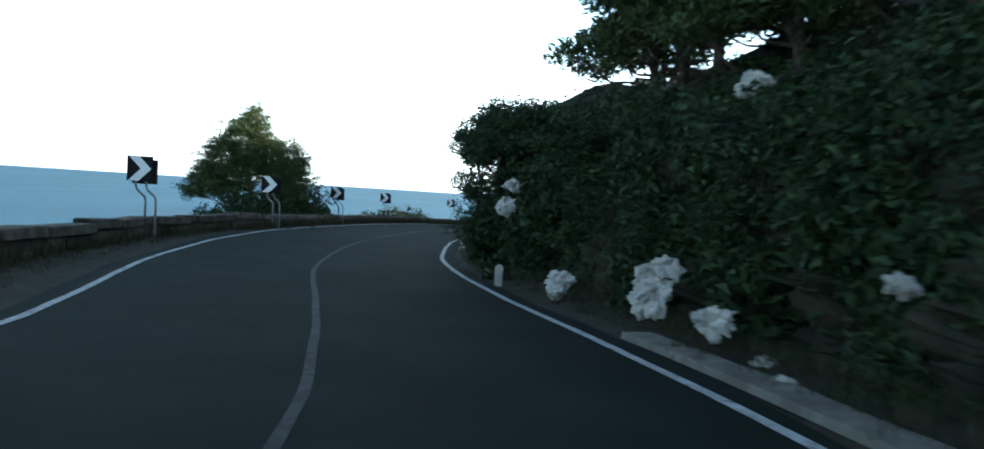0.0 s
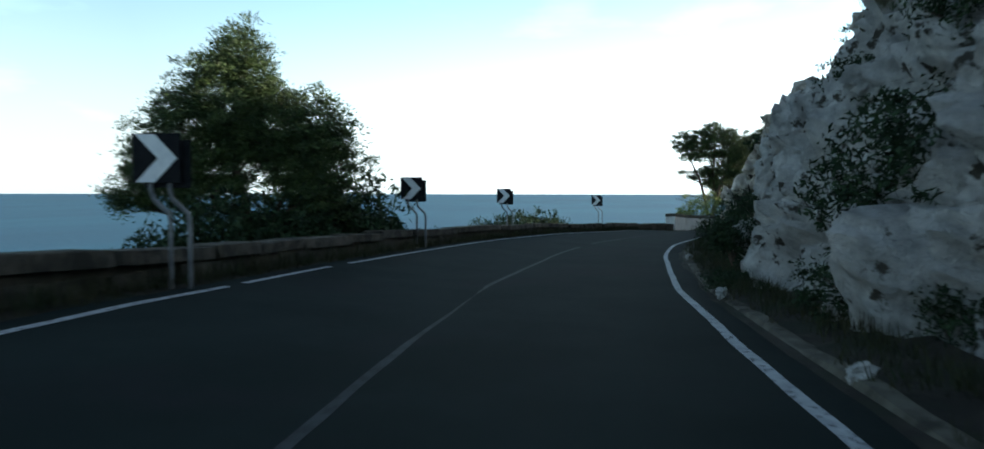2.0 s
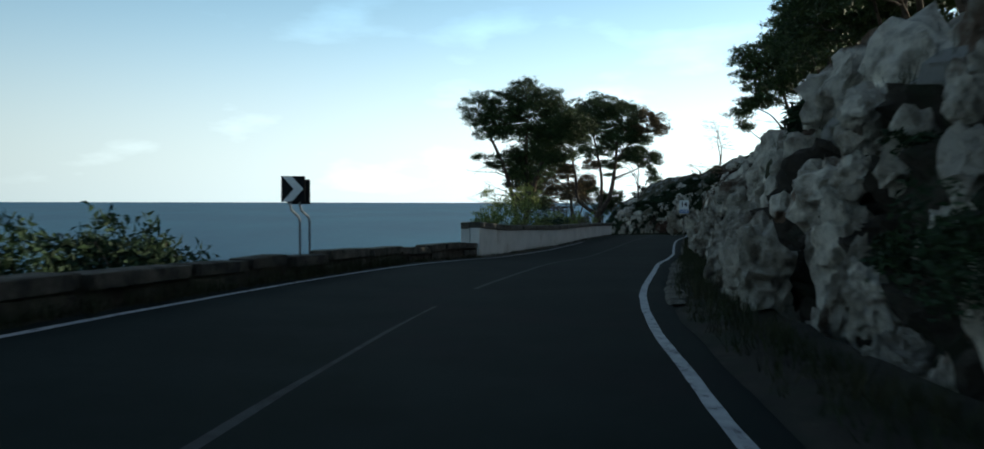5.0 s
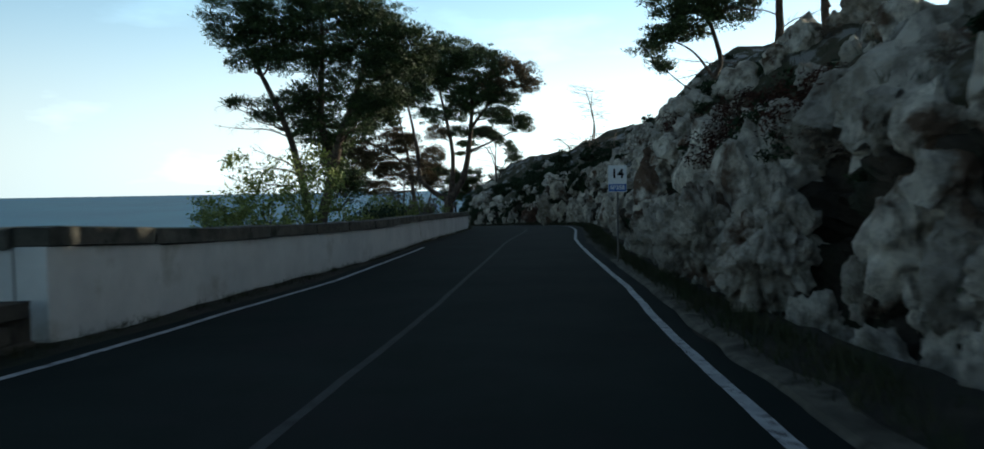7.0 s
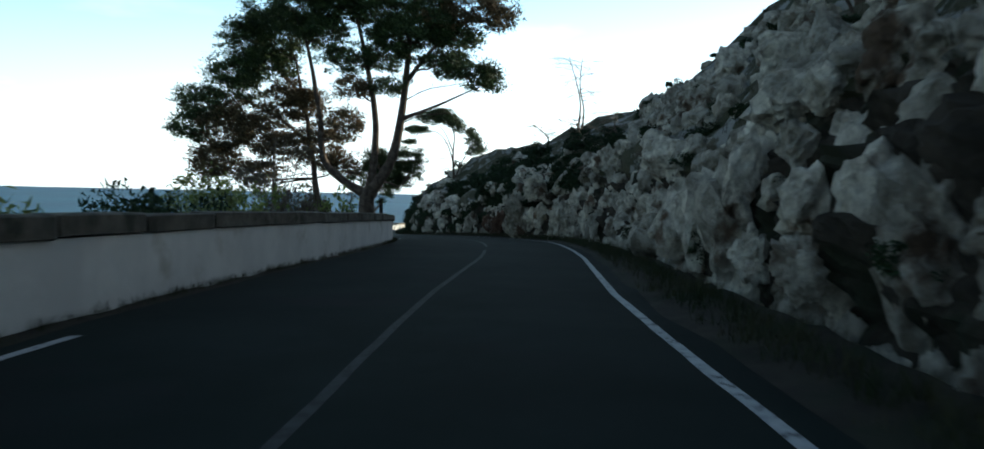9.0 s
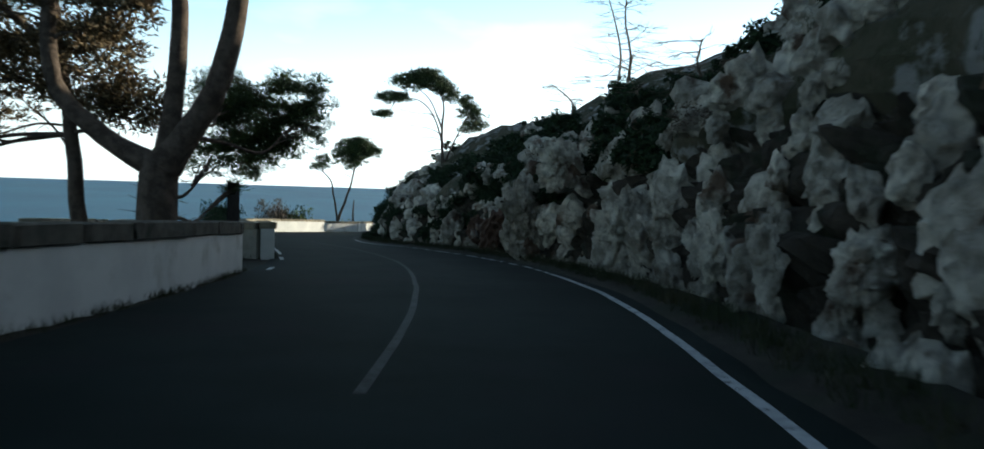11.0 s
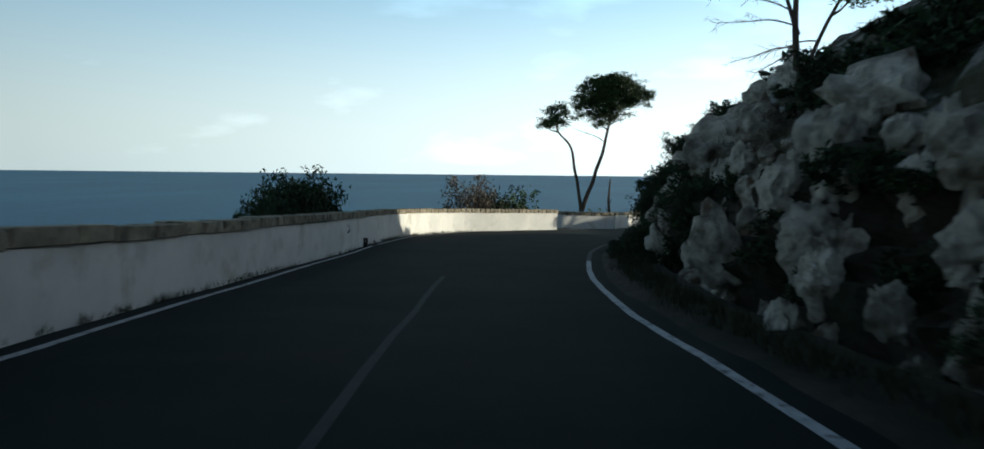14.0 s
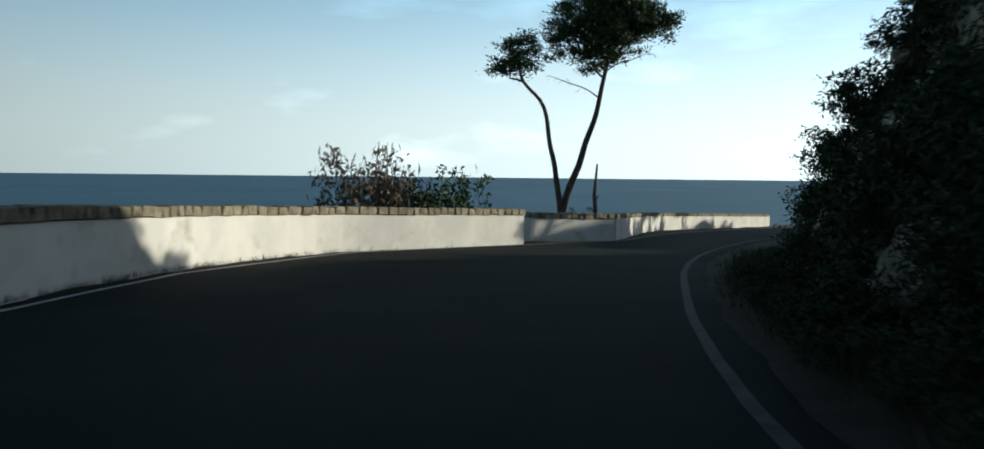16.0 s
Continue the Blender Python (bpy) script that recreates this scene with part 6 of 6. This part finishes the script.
for k in range(420):
    q, d = rng.uniform(60, 150), abs(rng.gauss(0, 3.2)) + 0.2
    rest.append(Matrix.Translation(on_hill(q, d) + Vector((0, 0, 0.25))) @ rock_turn(rng.uniform(0.7, 1.0) if rng.random() < 0.2 else rng.uniform(0.25, 0.6), rng.uniform(0.7, 1.1)))
verts, faces, base = [], [], 0
for k, m in enumerate(rest):
    co, tri = loose[k % len(loose)]
    a = np.array(m)
    verts.append(co @ a[:3, :3].T + a[:3, 3])
    faces.append(tri + base)
    base += len(co)
tagged(new("rubble", mesh_from("rubble", np.concatenate(verts).tolist(), np.concatenate(faces).tolist(), RUBBLE)), "many pale limestone boulders packed in the cutting", "boulders", kind="stuff")
# the largest blocks, by place along the road, height of the middle and half size
for s, h, into, big, tall, kinds in ((132.6, 1.0, 0.5, 0.85, 1.4, LARGE), (94.5, 0.45, 0.1, 0.42, 1.2, LARGE), (137.6, 2.9, 0.3, 0.75, 1.0, LARGE), (140.9, 1.6, 0.35, 0.85, 1.5, LARGE), (139.2, 0.35, -0.1, 0.45, 0.8, LARGE), (139.9, 0.3, -0.15, 0.35, 0.9, LARGE), (143.6, 0.9, 0.25, 0.6, 1.7, RED), (145.2, 0.8, 0.2, 0.5, 1.3, RED), (86.5, 0.9, 0.3, 0.65, 1.4, LARGE), (89.2, 0.75, 0.2, 0.5, 1.5, LARGE), (91.2, 0.8, 0.25, 0.5, 1.6, LARGE), (84.0, 1.0, 0.4, 0.75, 1.3, LARGE)):
    o = part("boulder", rng.choice(kinds), rock_face)
    o.matrix_basis = Matrix.Translation(at(s, rock_foot(s) + into + 0.2, h)) @ rock_turn(big, tall)
for k in range(120):
    s, d = rng.uniform(30, 180), abs(rng.gauss(0, 4.5)) + 0.2
    big = rng.uniform(0.25, 0.9)
    o = new("outcrop", rng.choice(OUTCROPS))
    o.matrix_basis = Matrix.Translation(on_hill(s, d) + Vector((0, 0, 0.25))) @ pose(0, 0, 0, rng.uniform(-30, 30), rng.uniform(-30, 30), rng.uniform(0, 360)) @ Matrix.Diagonal((big * 1.2, big, big * 0.8, 1))
    tagged(o, "pale limestone outcrop on the scrubby hillside", "rock", "hillside rocks")
